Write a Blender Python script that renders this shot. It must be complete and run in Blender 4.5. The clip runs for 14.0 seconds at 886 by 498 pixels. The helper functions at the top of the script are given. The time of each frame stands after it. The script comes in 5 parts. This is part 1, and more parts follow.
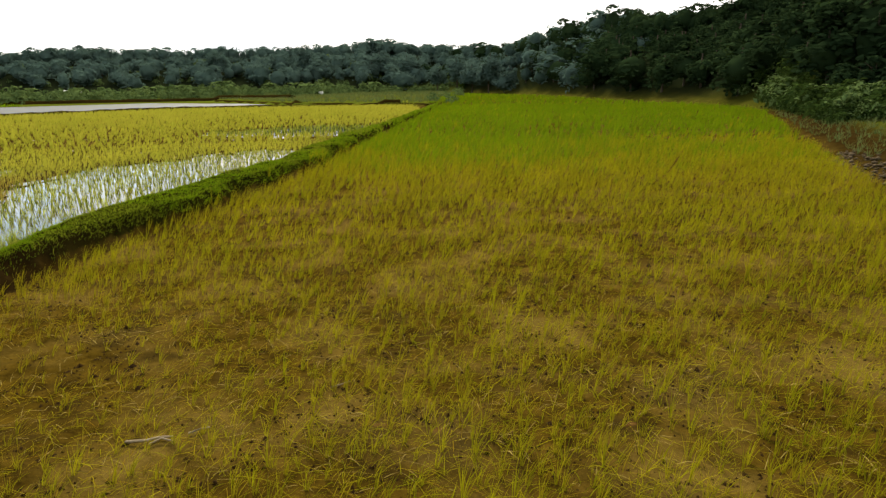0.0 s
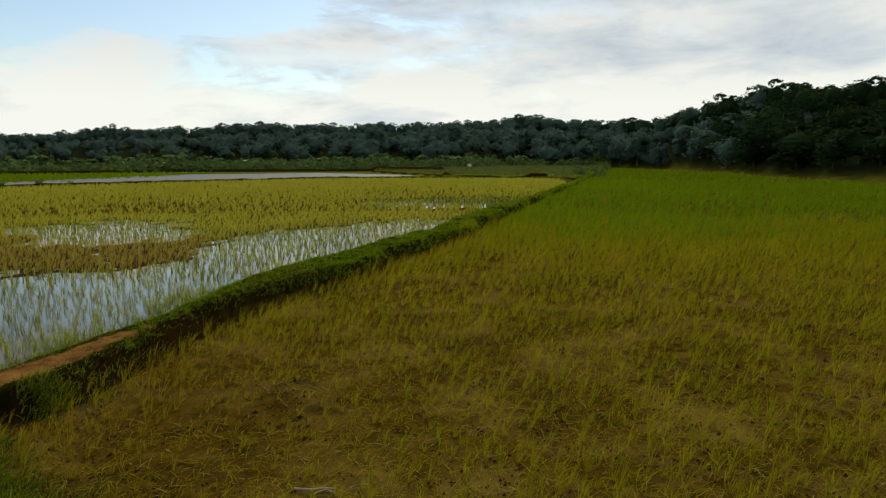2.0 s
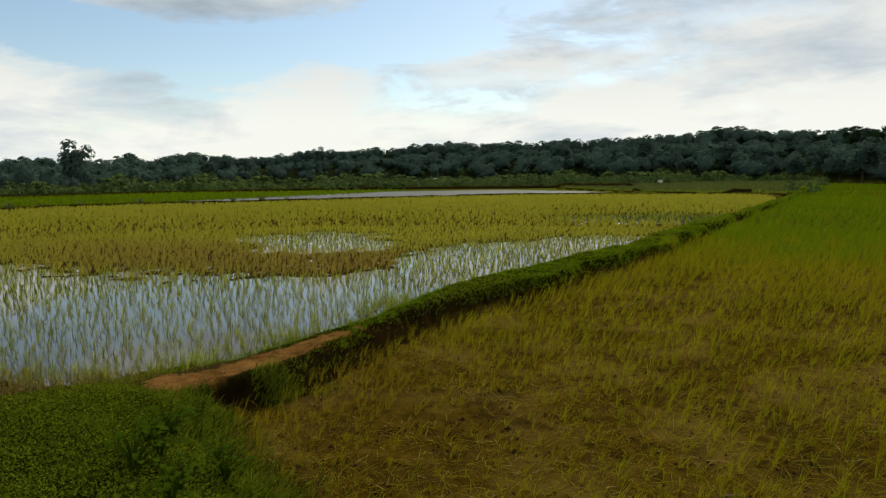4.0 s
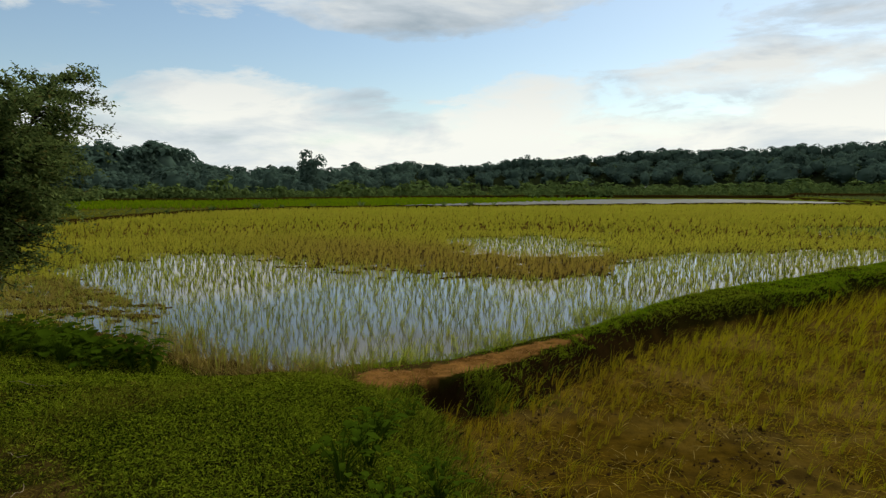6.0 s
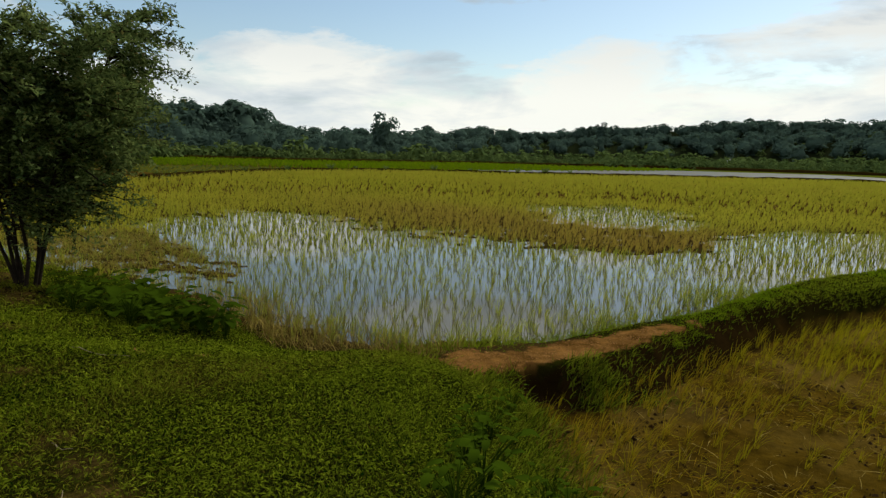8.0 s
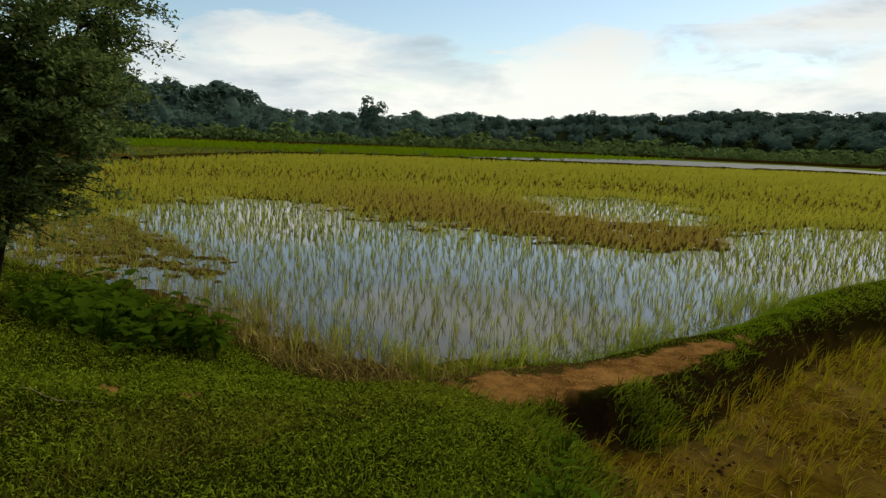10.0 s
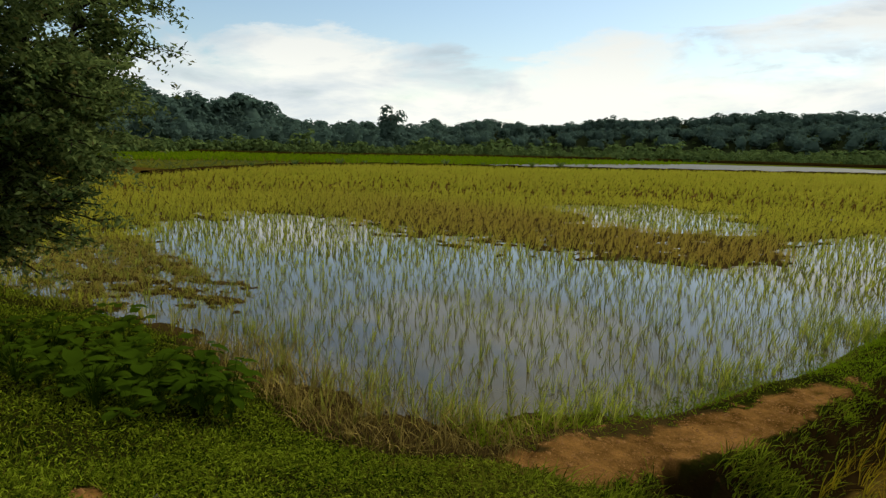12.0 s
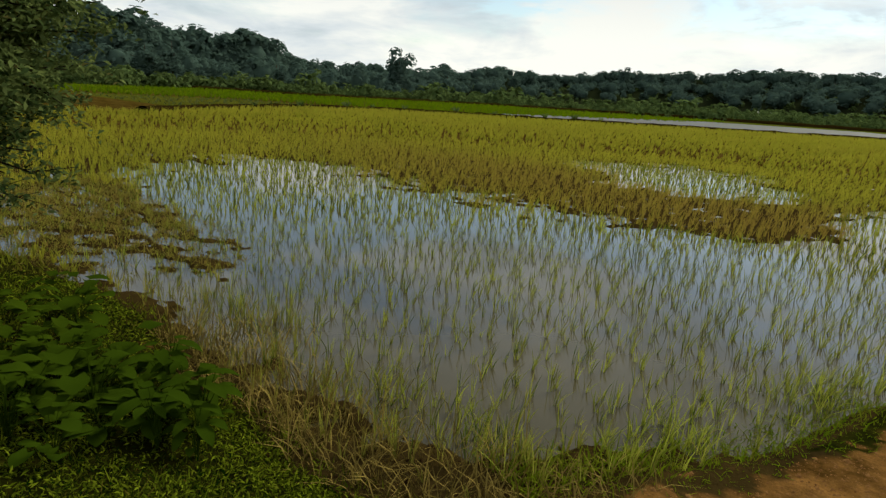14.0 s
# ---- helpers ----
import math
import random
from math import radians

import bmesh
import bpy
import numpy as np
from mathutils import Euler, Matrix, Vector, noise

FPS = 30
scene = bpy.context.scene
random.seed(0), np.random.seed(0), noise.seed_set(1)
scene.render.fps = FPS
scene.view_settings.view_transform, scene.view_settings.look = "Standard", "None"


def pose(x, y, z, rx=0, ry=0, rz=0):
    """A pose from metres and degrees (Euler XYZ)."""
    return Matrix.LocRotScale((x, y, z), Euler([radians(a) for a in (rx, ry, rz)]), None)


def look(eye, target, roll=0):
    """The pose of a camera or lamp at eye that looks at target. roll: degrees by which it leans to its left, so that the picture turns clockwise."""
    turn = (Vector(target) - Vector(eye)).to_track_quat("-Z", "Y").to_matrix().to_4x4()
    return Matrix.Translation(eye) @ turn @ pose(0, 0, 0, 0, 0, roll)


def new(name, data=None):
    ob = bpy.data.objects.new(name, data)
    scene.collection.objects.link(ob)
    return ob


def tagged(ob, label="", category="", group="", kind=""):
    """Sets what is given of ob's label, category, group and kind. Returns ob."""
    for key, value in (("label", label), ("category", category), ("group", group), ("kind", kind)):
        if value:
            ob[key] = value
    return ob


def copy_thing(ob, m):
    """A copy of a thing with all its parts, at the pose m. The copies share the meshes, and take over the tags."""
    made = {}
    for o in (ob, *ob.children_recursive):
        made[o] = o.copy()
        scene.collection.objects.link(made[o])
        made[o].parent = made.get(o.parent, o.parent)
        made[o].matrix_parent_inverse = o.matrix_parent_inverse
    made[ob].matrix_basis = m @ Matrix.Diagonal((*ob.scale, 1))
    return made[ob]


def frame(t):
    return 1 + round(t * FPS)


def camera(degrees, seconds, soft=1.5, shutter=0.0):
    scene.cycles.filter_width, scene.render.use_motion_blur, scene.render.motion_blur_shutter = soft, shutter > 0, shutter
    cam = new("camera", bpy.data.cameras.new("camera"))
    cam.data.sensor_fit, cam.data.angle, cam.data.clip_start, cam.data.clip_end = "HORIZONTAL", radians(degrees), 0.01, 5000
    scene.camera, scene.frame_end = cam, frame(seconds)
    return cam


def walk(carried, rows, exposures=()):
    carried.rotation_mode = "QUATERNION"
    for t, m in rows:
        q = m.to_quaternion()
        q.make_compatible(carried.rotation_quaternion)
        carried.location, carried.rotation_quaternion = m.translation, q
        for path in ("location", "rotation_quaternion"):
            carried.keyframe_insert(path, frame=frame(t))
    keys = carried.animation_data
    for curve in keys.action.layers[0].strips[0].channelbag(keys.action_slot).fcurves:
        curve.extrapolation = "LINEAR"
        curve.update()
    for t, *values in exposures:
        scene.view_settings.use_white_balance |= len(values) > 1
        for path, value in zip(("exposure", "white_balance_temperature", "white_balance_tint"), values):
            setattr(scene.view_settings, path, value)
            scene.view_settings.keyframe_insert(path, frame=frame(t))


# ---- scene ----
cam = camera(69.48, 14.0, soft=1.35)
PATH = [
    (0, pose(0.000, 0.000, 2.200, 75.49, 0.71, -0.50)),
    (0.5, pose(-0.016, 0.015, 2.214, 77.48, -1.74, -2.43)),
    (1, pose(-0.061, -0.038, 2.243, 80.30, -0.63, 1.63)),
    (1.5, pose(-0.112, -0.127, 2.263, 81.37, 0.31, 7.60)),
    (2, pose(-0.163, -0.145, 2.259, 81.90, 0.07, 12.27)),
    (2.5, pose(-0.201, -0.167, 2.249, 82.28, -0.45, 17.49)),
    (3, pose(-0.240, -0.185, 2.251, 82.69, -0.13, 22.54)),
    (3.2, pose(-0.274, -0.172, 2.242, 83.07, 0.17, 23.94)),
    (5.3, pose(-1.020, 0.310, 1.944, 82.19, -2.70, 36.65)),
    (5.5, pose(-1.072, 0.355, 1.936, 82.20, -3.24, 38.69)),
    (6, pose(-1.202, 0.473, 1.924, 84.47, 0.24, 46.59)),
    (6.5, pose(-1.310, 0.542, 1.902, 78.47, -1.03, 49.98)),
    (7, pose(-1.482, 0.576, 1.913, 84.61, 0.10, 48.07)),
    (7.5, pose(-1.722, 0.634, 1.900, 83.55, -0.36, 50.06)),
    (8, pose(-1.974, 0.765, 1.843, 81.37, -1.37, 52.89)),
    (8.2, pose(-2.081, 0.817, 1.885, 79.31, -3.11, 50.95)),
    (10.3, pose(-2.938, 1.071, 1.873, 80.62, -1.81, 52.21)),
    (10.5, pose(-3.025, 1.132, 1.911, 82.47, -0.57, 51.26)),
    (11, pose(-3.188, 1.204, 1.867, 78.24, -3.28, 56.60)),
    (11.5, pose(-3.417, 1.278, 1.844, 79.81, -1.87, 55.88)),
    (12, pose(-3.668, 1.341, 1.895, 80.76, -1.24, 53.37)),
    (12.5, pose(-3.946, 1.420, 1.898, 80.35, -0.89, 56.71)),
    (13, pose(-4.211, 1.587, 1.911, 79.29, -2.26, 60.30)),
    (13.5, pose(-4.499, 1.746, 1.895, 78.62, -0.92, 56.44)),
    (14, pose(-4.701, 1.842, 1.869, 76.12, -3.46, 54.09)),
]
EXPOSURES = [(0, 1, 6500, 10), (0.5, 0.92, 6500, 9), (1, 0.25, 6400, 7), (1.5, 0.02, 6300, 5), (2, -0.05, 6300, 5), (2.5, -0.26, 6300, 5), (3.2, -0.15, 6300, 5), (5.3, 0, 6300, 5), (6, -0.02, 6300, 5), (6.5, 0.28, 6300, 5), (7, -0.03, 6300, 5), (7.5, -0.06, 6300, 5), (8.2, 0.03, 6300, 5), (10.3, 0.05, 6300, 5), (10.5, 0.1, 6300, 5), (11, 0.1, 6300, 5), (11.5, 0.28, 6300, 5), (12, 0.08, 6300, 5), (12.5, 0.2, 6300, 5), (13, 0.25, 6300, 5), (13.5, 0.18, 6300, 5), (14, 0.06, 6300, 5)]
walk(cam, PATH, EXPOSURES)

# ---- sky and sun ----
SUN_AZ, SUN_EL = 8.0, 42.0          # degrees to the left of +y, and above the horizon


def link(tree, a, b):
    tree.links.new(a, b)


def node(tree, kind, **values):
    n = tree.nodes.new(kind)
    for key, value in values.items():
        n.inputs[key.replace("_", " ")].default_value = value
    return n


def math_node(tree, op, a, b=None, clamp=False):
    n = tree.nodes.new("ShaderNodeMath")
    n.operation, n.use_clamp = op, clamp
    for i, v in enumerate((a, b)):
        if v is None:
            continue
        if isinstance(v, (int, float)):
            n.inputs[i].default_value = v
        else:
            link(tree, v, n.inputs[i])
    return n.outputs[0]


def mix_color(tree, fac, a, b, mode="MIX"):
    n = tree.nodes.new("ShaderNodeMix")
    n.data_type, n.blend_type = "RGBA", mode
    for slot, v in ((0, fac), (6, a), (7, b)):
        if isinstance(v, (int, float)):
            n.inputs[slot].default_value = v
        elif isinstance(v, tuple):
            n.inputs[slot].default_value = (*v, 1)
        else:
            link(tree, v, n.inputs[slot])
    return n.outputs[2]


def ramp(tree, fac, stops):
    n = tree.nodes.new("ShaderNodeValToRGB")
    el = n.color_ramp.elements
    while len(el) < len(stops):
        el.new(0.5)
    for e, (p, c) in zip(el, stops):
        e.position = p
        e.color = (c, c, c, 1) if isinstance(c, (int, float)) else (*c, 1)
    link(tree, fac, n.inputs[0])
    return n.outputs[0]


def fbm(tree, vector, scale, detail=4.0, rough=0.55, distortion=0.0):
    n = tree.nodes.new("ShaderNodeTexNoise")
    n.inputs["Scale"].default_value, n.inputs["Detail"].default_value = scale, detail
    n.inputs["Roughness"].default_value, n.inputs["Distortion"].default_value = rough, distortion
    if vector is not None:
        link(tree, vector, n.inputs["Vector"])
    return n.outputs["Fac"]


def build_sky():
    world = bpy.data.worlds.new("world")
    scene.world = world
    world.use_nodes = True
    t = world.node_tree
    t.nodes.clear()
    sky = t.nodes.new("ShaderNodeTexSky")
    sky.sky_type, sky.sun_disc = "NISHITA", False
    sky.sun_elevation, sky.sun_rotation = radians(SUN_EL), radians(-SUN_AZ)
    sky.air_density, sky.dust_density, sky.ozone_density = 1.1, 0.6, 0.9
    co = t.nodes.new("ShaderNodeTexCoord")
    sep = t.nodes.new("ShaderNodeSeparateXYZ")
    link(t, co.outputs["Generated"], sep.inputs[0])
    x, y, z = sep.outputs
    up = math_node(t, "MAXIMUM", z, 0.0)
    az = math_node(t, "MULTIPLY", math_node(t, "ARCTAN2", math_node(t, "MULTIPLY", x, -1.0), y), 57.3)
    el = math_node(t, "MULTIPLY", math_node(t, "ARCSINE", up), 57.3)
    flat = t.nodes.new("ShaderNodeCombineXYZ")
    link(t, math_node(t, "MULTIPLY", az, 0.042), flat.inputs[0])
    link(t, math_node(t, "MULTIPLY", el, 0.135), flat.inputs[1])
    flat.inputs[2].default_value = 1.7
    big = fbm(t, flat.outputs[0], 1.1, 8.0, 0.56, 0.3)
    fine = fbm(t, flat.outputs[0], 3.2, 7.0, 0.62, 0.3)
    shape = math_node(t, "ADD", math_node(t, "MULTIPLY", big, 1.0), math_node(t, "MULTIPLY", fine, 0.9))
    shape = math_node(t, "SUBTRACT", shape, 0.46)

    def step(value, lo, hi):
        n = t.nodes.new("ShaderNodeMapRange")
        n.interpolation_type = "SMOOTHSTEP"
        n.inputs["From Min"].default_value, n.inputs["From Max"].default_value = lo, hi
        link(t, value, n.inputs["Value"])
        return n.outputs[0]

    def heap(a0, e0, wa, we, amount):
        da = math_node(t, "DIVIDE", math_node(t, "SUBTRACT", az, a0), wa)
        de = math_node(t, "DIVIDE", math_node(t, "SUBTRACT", el, e0), we)
        q = math_node(t, "ADD", math_node(t, "MULTIPLY", da, da), math_node(t, "MULTIPLY", de, de))
        return math_node(t, "MULTIPLY", math_node(t, "SUBTRACT", 1.0, step(q, 0.0, 1.0)), amount)

    # thick cover on the sun's side, haze low over the hills, broken cloud elsewhere
    cover = math_node(t, "ADD", shape, math_node(t, "MULTIPLY", math_node(t, "SUBTRACT", 1.0, step(az, -6.0, 26.0)), 0.30))
    cover = math_node(t, "ADD", cover, math_node(t, "MULTIPLY", math_node(t, "SUBTRACT", 1.0, step(el, 2.5, 7.5)), 0.36))
    cover = math_node(t, "ADD", cover, math_node(t, "MULTIPLY", step(el, 17.0, 27.0), 0.34))
    for spot in ((39, 7.2, 7, 3.0, 0.24), (62, 6.8, 18, 3.2, 0.20), (15, 6.3, 7, 2.2, 0.2), (48, 15.2, 17, 3.4, 0.28), (70, 11.8, 20, 2.4, -0.22), (50, 10.8, 12, 1.7, -0.20), (31, 12.0, 9, 2.4, -0.20), (22, 10.3, 9, 1.6, 0.10)):
        cover = math_node(t, "ADD", cover, heap(*spot))
    mask = ramp(t, cover, [(0.46, 0.0), (0.56, 0.60), (0.74, 1.0)])
    shade = fbm(t, flat.outputs[0], 2.0, 8.0, 0.58, 0.3)
    bright = math_node(t, "ADD", shade, math_node(t, "ADD", heap(40, 7, 9, 4.5, 0.16), math_node(t, "ADD", heap(14, 6, 8, 2.4, 0.22), math_node(t, "MULTIPLY", math_node(t, "SUBTRACT", 1.0, step(el, 2.0, 12.0)), 0.10))))
    bright = math_node(t, "ADD", bright, math_node(t, "MULTIPLY", math_node(t, "SUBTRACT", 1.0, step(az, -5.0, 22.0)), 0.10))
    cloud = ramp(t, bright, [(0.30, (0.46, 0.53, 0.60)), (0.48, (0.72, 0.76, 0.81)), (0.66, (1.0, 0.98, 0.94))])
    cloud = mix_color(t, 1.0, cloud, (8.9, 8.9, 8.9), "MULTIPLY")
    # sunlit haze and cloud low down
    cloud = mix_color(t, math_node(t, "SUBTRACT", 1.0, step(el, 4.0, 10.0)), cloud, mix_color(t, 1.0, cloud, (1.18, 1.16, 1.11), "MULTIPLY"))
    # greyer cloud bases overhead
    cloud = mix_color(t, math_node(t, "MULTIPLY", step(el, 16.0, 32.0), 0.6), cloud, (3.5, 3.5, 3.15))
    clear = mix_color(t, 1.0, sky.outputs[0], (1.22, 1.20, 1.18), "MULTIPLY")
    whole = mix_color(t, mask, clear, cloud)
    back = t.nodes.new("ShaderNodeBackground")
    back.inputs["Strength"].default_value = 0.095
    link(t, whole, back.inputs[0])
    out = t.nodes.new("ShaderNodeOutputWorld")
    link(t, back.outputs[0], out.inputs[0])


build_sky()
lamp = bpy.data.lights.new("sun", "SUN")
lamp.energy, lamp.angle, lamp.color = 2.7, radians(12), (1.0, 0.92, 0.72)
sun = new("sun", lamp)
_a, _e = radians(SUN_AZ), radians(SUN_EL)
sun.matrix_world = look((-60 * math.sin(_a) * math.cos(_e), 60 * math.cos(_a) * math.cos(_e), 60 * math.sin(_e)), (0, 0, 0))


# ---- materials ----
def material(name):
    m = bpy.data.materials.new(name)
    m.use_nodes = True
    t = m.node_tree
    return m, t, t.nodes["Principled BSDF"], t.nodes["Material Output"]


def bump(tree, shader, height, strength, distance):
    b = tree.nodes.new("ShaderNodeBump")
    b.inputs["Strength"].default_value, b.inputs["Distance"].default_value = strength, distance
    link(tree, height, b.inputs["Height"])
    link(tree, b.outputs[0], shader.inputs["Normal"])


def attribute(tree, name):
    n = tree.nodes.new("ShaderNodeAttribute")
    n.attribute_name = name
    return n


def world_place(tree):
    return tree.nodes.new("ShaderNodeNewGeometry").outputs["Position"]


def leaf_material(name, dark, light, dry, rough=0.55, through_light=0.35, patch=0.8, gloss=0.0, contrast=0.6):
    """Leaves: two greens varied leaf by leaf and patch by patch, and a dry colour by the 'dry' attribute."""
    m, t, p, out = material(name)
    geo = t.nodes.new("ShaderNodeNewGeometry")
    per = geo.outputs["Random Per Island"]
    spot = fbm(t, geo.outputs["Position"], patch, 3.0)
    fac = math_node(t, "ADD", math_node(t, "MULTIPLY", math_node(t, "SUBTRACT", per, 0.5), contrast), math_node(t, "MULTIPLY", spot, 1.0), clamp=True)
    col = mix_color(t, fac, dark, light)
    col = mix_color(t, attribute(t, "dry").outputs["Fac"], col, dry)
    link(t, col, p.inputs["Base Color"])
    p.inputs["Roughness"].default_value = rough
    p.inputs["Specular IOR Level"].default_value = gloss
    tr = t.nodes.new("ShaderNodeBsdfTranslucent")
    link(t, col, tr.inputs["Color"])
    mx = t.nodes.new("ShaderNodeMixShader")
    mx.inputs[0].default_value = through_light
    link(t, p.outputs[0], mx.inputs[1])
    link(t, tr.outputs[0], mx.inputs[2])
    link(t, mx.outputs[0], out.inputs["Surface"])
    return m


def plain_material(name, dark, light, scale=8.0, rough=0.8, relief=0.3, depth=0.01):
    m, t, p, out = material(name)
    pos = world_place(t)
    a, b = fbm(t, pos, scale, 6.0, 0.6), fbm(t, pos, scale * 0.17, 3.0)
    fac = math_node(t, "ADD", math_node(t, "MULTIPLY", a, 0.6), math_node(t, "MULTIPLY", b, 0.45))
    link(t, mix_color(t, ramp(t, fac, [(0.33, 0.0), (0.68, 1.0)]), dark, light), p.inputs["Base Color"])
    p.inputs["Roughness"].default_value = rough
    p.inputs["Specular IOR Level"].default_value = 0.03
    bump(t, p, a, relief, depth)
    return m


def ground_material():
    """One sheet of soil: pale drying mud, orange trodden path, dark bank earth with shade painted in, green far land,
    told apart by point attributes.
    """
    m, t, p, out = material("ground_soil")
    pos = world_place(t)
    fine, mid = fbm(t, pos, 38.0, 6.0, 0.65), fbm(t, pos, 5.0, 5.0, 0.6)
    mud = mix_color(t, ramp(t, mid, [(0.3, 0.0), (0.7, 1.0)]), (0.026, 0.0155, 0.002), (0.096, 0.058, 0.006))
    mud = mix_color(t, ramp(t, fbm(t, pos, 0.9, 5.0, 0.6), [(0.45, 0.0), (0.66, 0.75)]), mud, (0.160, 0.106, 0.022))
    path = mix_color(t, ramp(t, mid, [(0.3, 0.0), (0.65, 1.0)]), (0.060, 0.030, 0.007), (0.240, 0.118, 0.032))
    # near-black earth, which also stands for shade under the overhanging edge
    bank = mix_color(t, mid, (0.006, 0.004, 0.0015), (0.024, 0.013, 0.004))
    # soil under the turf near black, for the shade in gaps between blades
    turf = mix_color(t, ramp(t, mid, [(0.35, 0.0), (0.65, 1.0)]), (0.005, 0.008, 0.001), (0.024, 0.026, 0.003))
    thatch = mix_color(t, ramp(t, fbm(t, pos, 14.0, 5.0, 0.7), [(0.38, 0.0), (0.62, 1.0)]), (0.012, 0.008, 0.003), (0.100, 0.066, 0.018))
    wild = mix_color(t, fbm(t, pos, 0.22, 5.0, 0.65), (0.040, 0.055, 0.006), (0.120, 0.140, 0.012))
    wet = mix_color(t, mid, (0.014, 0.010, 0.004), (0.055, 0.036, 0.012))
    col = mix_color(t, attribute(t, "wet").outputs["Fac"], mud, wet)
    # forest soil near black: shade under the crowns put into its colour
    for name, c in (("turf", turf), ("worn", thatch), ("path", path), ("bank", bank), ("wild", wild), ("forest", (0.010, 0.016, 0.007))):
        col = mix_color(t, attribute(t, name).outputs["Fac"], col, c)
    col = mix_color(t, ramp(t, fine, [(0.3, 0.35), (0.6, 0.0)]), col, (0.026, 0.017, 0.003))
    link(t, col, p.inputs["Base Color"])
    p.inputs["Roughness"].default_value = 0.95
    p.inputs["Specular IOR Level"].default_value = 0.0
    bump(t, p, math_node(t, "ADD", fine, math_node(t, "MULTIPLY", mid, 1.5)), 0.6, 0.02)
    return m


def water_material(name, dark, light, rough, gloss=0.5):
    m, t, p, out = material(name)
    pos = world_place(t)
    link(t, mix_color(t, fbm(t, pos, 0.8, 4.0), dark, light), p.inputs["Base Color"])
    p.inputs["Roughness"].default_value = rough
    p.inputs["IOR"].default_value = 1.38
    p.inputs["Specular IOR Level"].default_value = gloss
    bump(t, p, fbm(t, pos, 7.0, 3.0), 0.035, 0.02)
    return m


M_GROUND = ground_material()
M_WATER = water_material("paddy_water", (0.046, 0.040, 0.020), (0.085, 0.070, 0.036), 0.03)
M_WATER_FAR = water_material("silty_water", (0.075, 0.065, 0.046), (0.115, 0.098, 0.070), 0.45, 0.12)
M_RICE = leaf_material("rice_leaf", (0.25, 0.285, 0.022), (0.52, 0.475, 0.045), (0.31, 0.22, 0.044), patch=0.5, through_light=0.5)
M_RICE_WET = leaf_material("rice_leaf_in_water", (0.040, 0.076, 0.007), (0.42, 0.46, 0.055), (0.30, 0.22, 0.05), patch=0.7, through_light=0.5, contrast=1.2)
M_SEEDLING = leaf_material("rice_seedling_leaf", (0.140, 0.165, 0.004), (0.39, 0.345, 0.008), (0.25, 0.150, 0.012), patch=0.9, through_light=0.45)
M_RICE_GREEN = leaf_material("rice_leaf_green", (0.08, 0.16, 0.003), (0.18, 0.26, 0.004), (0.26, 0.22, 0.010), patch=0.12, through_light=0.5)
# darkest blades stand for the shade between them, put into leaf colour
M_GRASS = leaf_material("turf_blade", (0.006, 0.022, 0.0005), (0.215, 0.270, 0.014), (0.16, 0.115, 0.02), patch=1.6, contrast=1.3)
M_WEED = leaf_material("weed_leaf", (0.012, 0.032, 0.002), (0.072, 0.112, 0.006), (0.18, 0.14, 0.03), rough=0.45)
# lighter than the turf: light caught on the raised path put into the green
M_BUND_LIT = leaf_material("lit_bund_grass_blade", (0.075, 0.140, 0.003), (0.215, 0.290, 0.008), (0.20, 0.18, 0.02), patch=1.0)
M_BUSH = leaf_material("bush_leaf", (0.032, 0.060, 0.019), (0.220, 0.275, 0.085), (0.2, 0.16, 0.05), rough=0.5, through_light=0.4, contrast=0.9)
# far leaves bluer, paler and flatter: distance haze put into their colour
M_FOREST_HAZY = leaf_material("hazy_forest_leaf", (0.068, 0.110, 0.092), (0.108, 0.166, 0.132), (0.15, 0.13, 0.06), patch=0.06, through_light=0.45, contrast=0.25)
# two darker leaves: shade on the right-hand slope put into their colour
M_WOOD_SHADED = leaf_material("shaded_wood_leaf", (0.011, 0.024, 0.010), (0.036, 0.060, 0.022), (0.15, 0.13, 0.06), patch=0.08, through_light=0.3)
M_SCRUB_SHADED = leaf_material("shaded_scrub_leaf", (0.014, 0.030, 0.007), (0.052, 0.082, 0.016), (0.15, 0.13, 0.04), patch=0.2, through_light=0.25)
M_SHRUB = leaf_material("shrub_leaf", (0.060, 0.100, 0.034), (0.140, 0.190, 0.058), (0.20, 0.16, 0.04), patch=0.12, through_light=0.25)
M_STEM = plain_material("dark_stem", (0.010, 0.008, 0.006), (0.034, 0.026, 0.018), 20.0, 0.9, 0.5, 0.008)
M_BARK = plain_material("bark", (0.035, 0.026, 0.018), (0.11, 0.085, 0.06), 14.0, 0.9, 0.6, 0.02)
M_STRAW = plain_material("dry_straw", (0.11, 0.078, 0.018), (0.34, 0.25, 0.06), 9.0, 0.8)
M_DEADWOOD = plain_material("dead_wood", (0.10, 0.075, 0.045), (0.34, 0.27, 0.17), 16.0, 0.85)
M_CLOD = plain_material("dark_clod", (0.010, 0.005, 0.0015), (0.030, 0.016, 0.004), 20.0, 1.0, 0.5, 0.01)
M_CRUMB = plain_material("path_crumb", (0.10, 0.042, 0.012), (0.26, 0.135, 0.045), 30.0, 0.95)
M_STONE = plain_material("pale_stone", (0.12, 0.10, 0.07), (0.28, 0.25, 0.19), 12.0, 0.85, 0.5, 0.01)
M_RUBBLE = plain_material("brown_rubble", (0.035, 0.024, 0.012), (0.13, 0.095, 0.055), 10.0, 0.9, 0.5, 0.01)
M_WALL = plain_material("whitewash", (0.55, 0.54, 0.51), (0.78, 0.77, 0.74), 1.5, 0.8)
M_ROOF = plain_material("tin_roof", (0.45, 0.46, 0.47), (0.72, 0.73, 0.74), 0.9, 0.45)


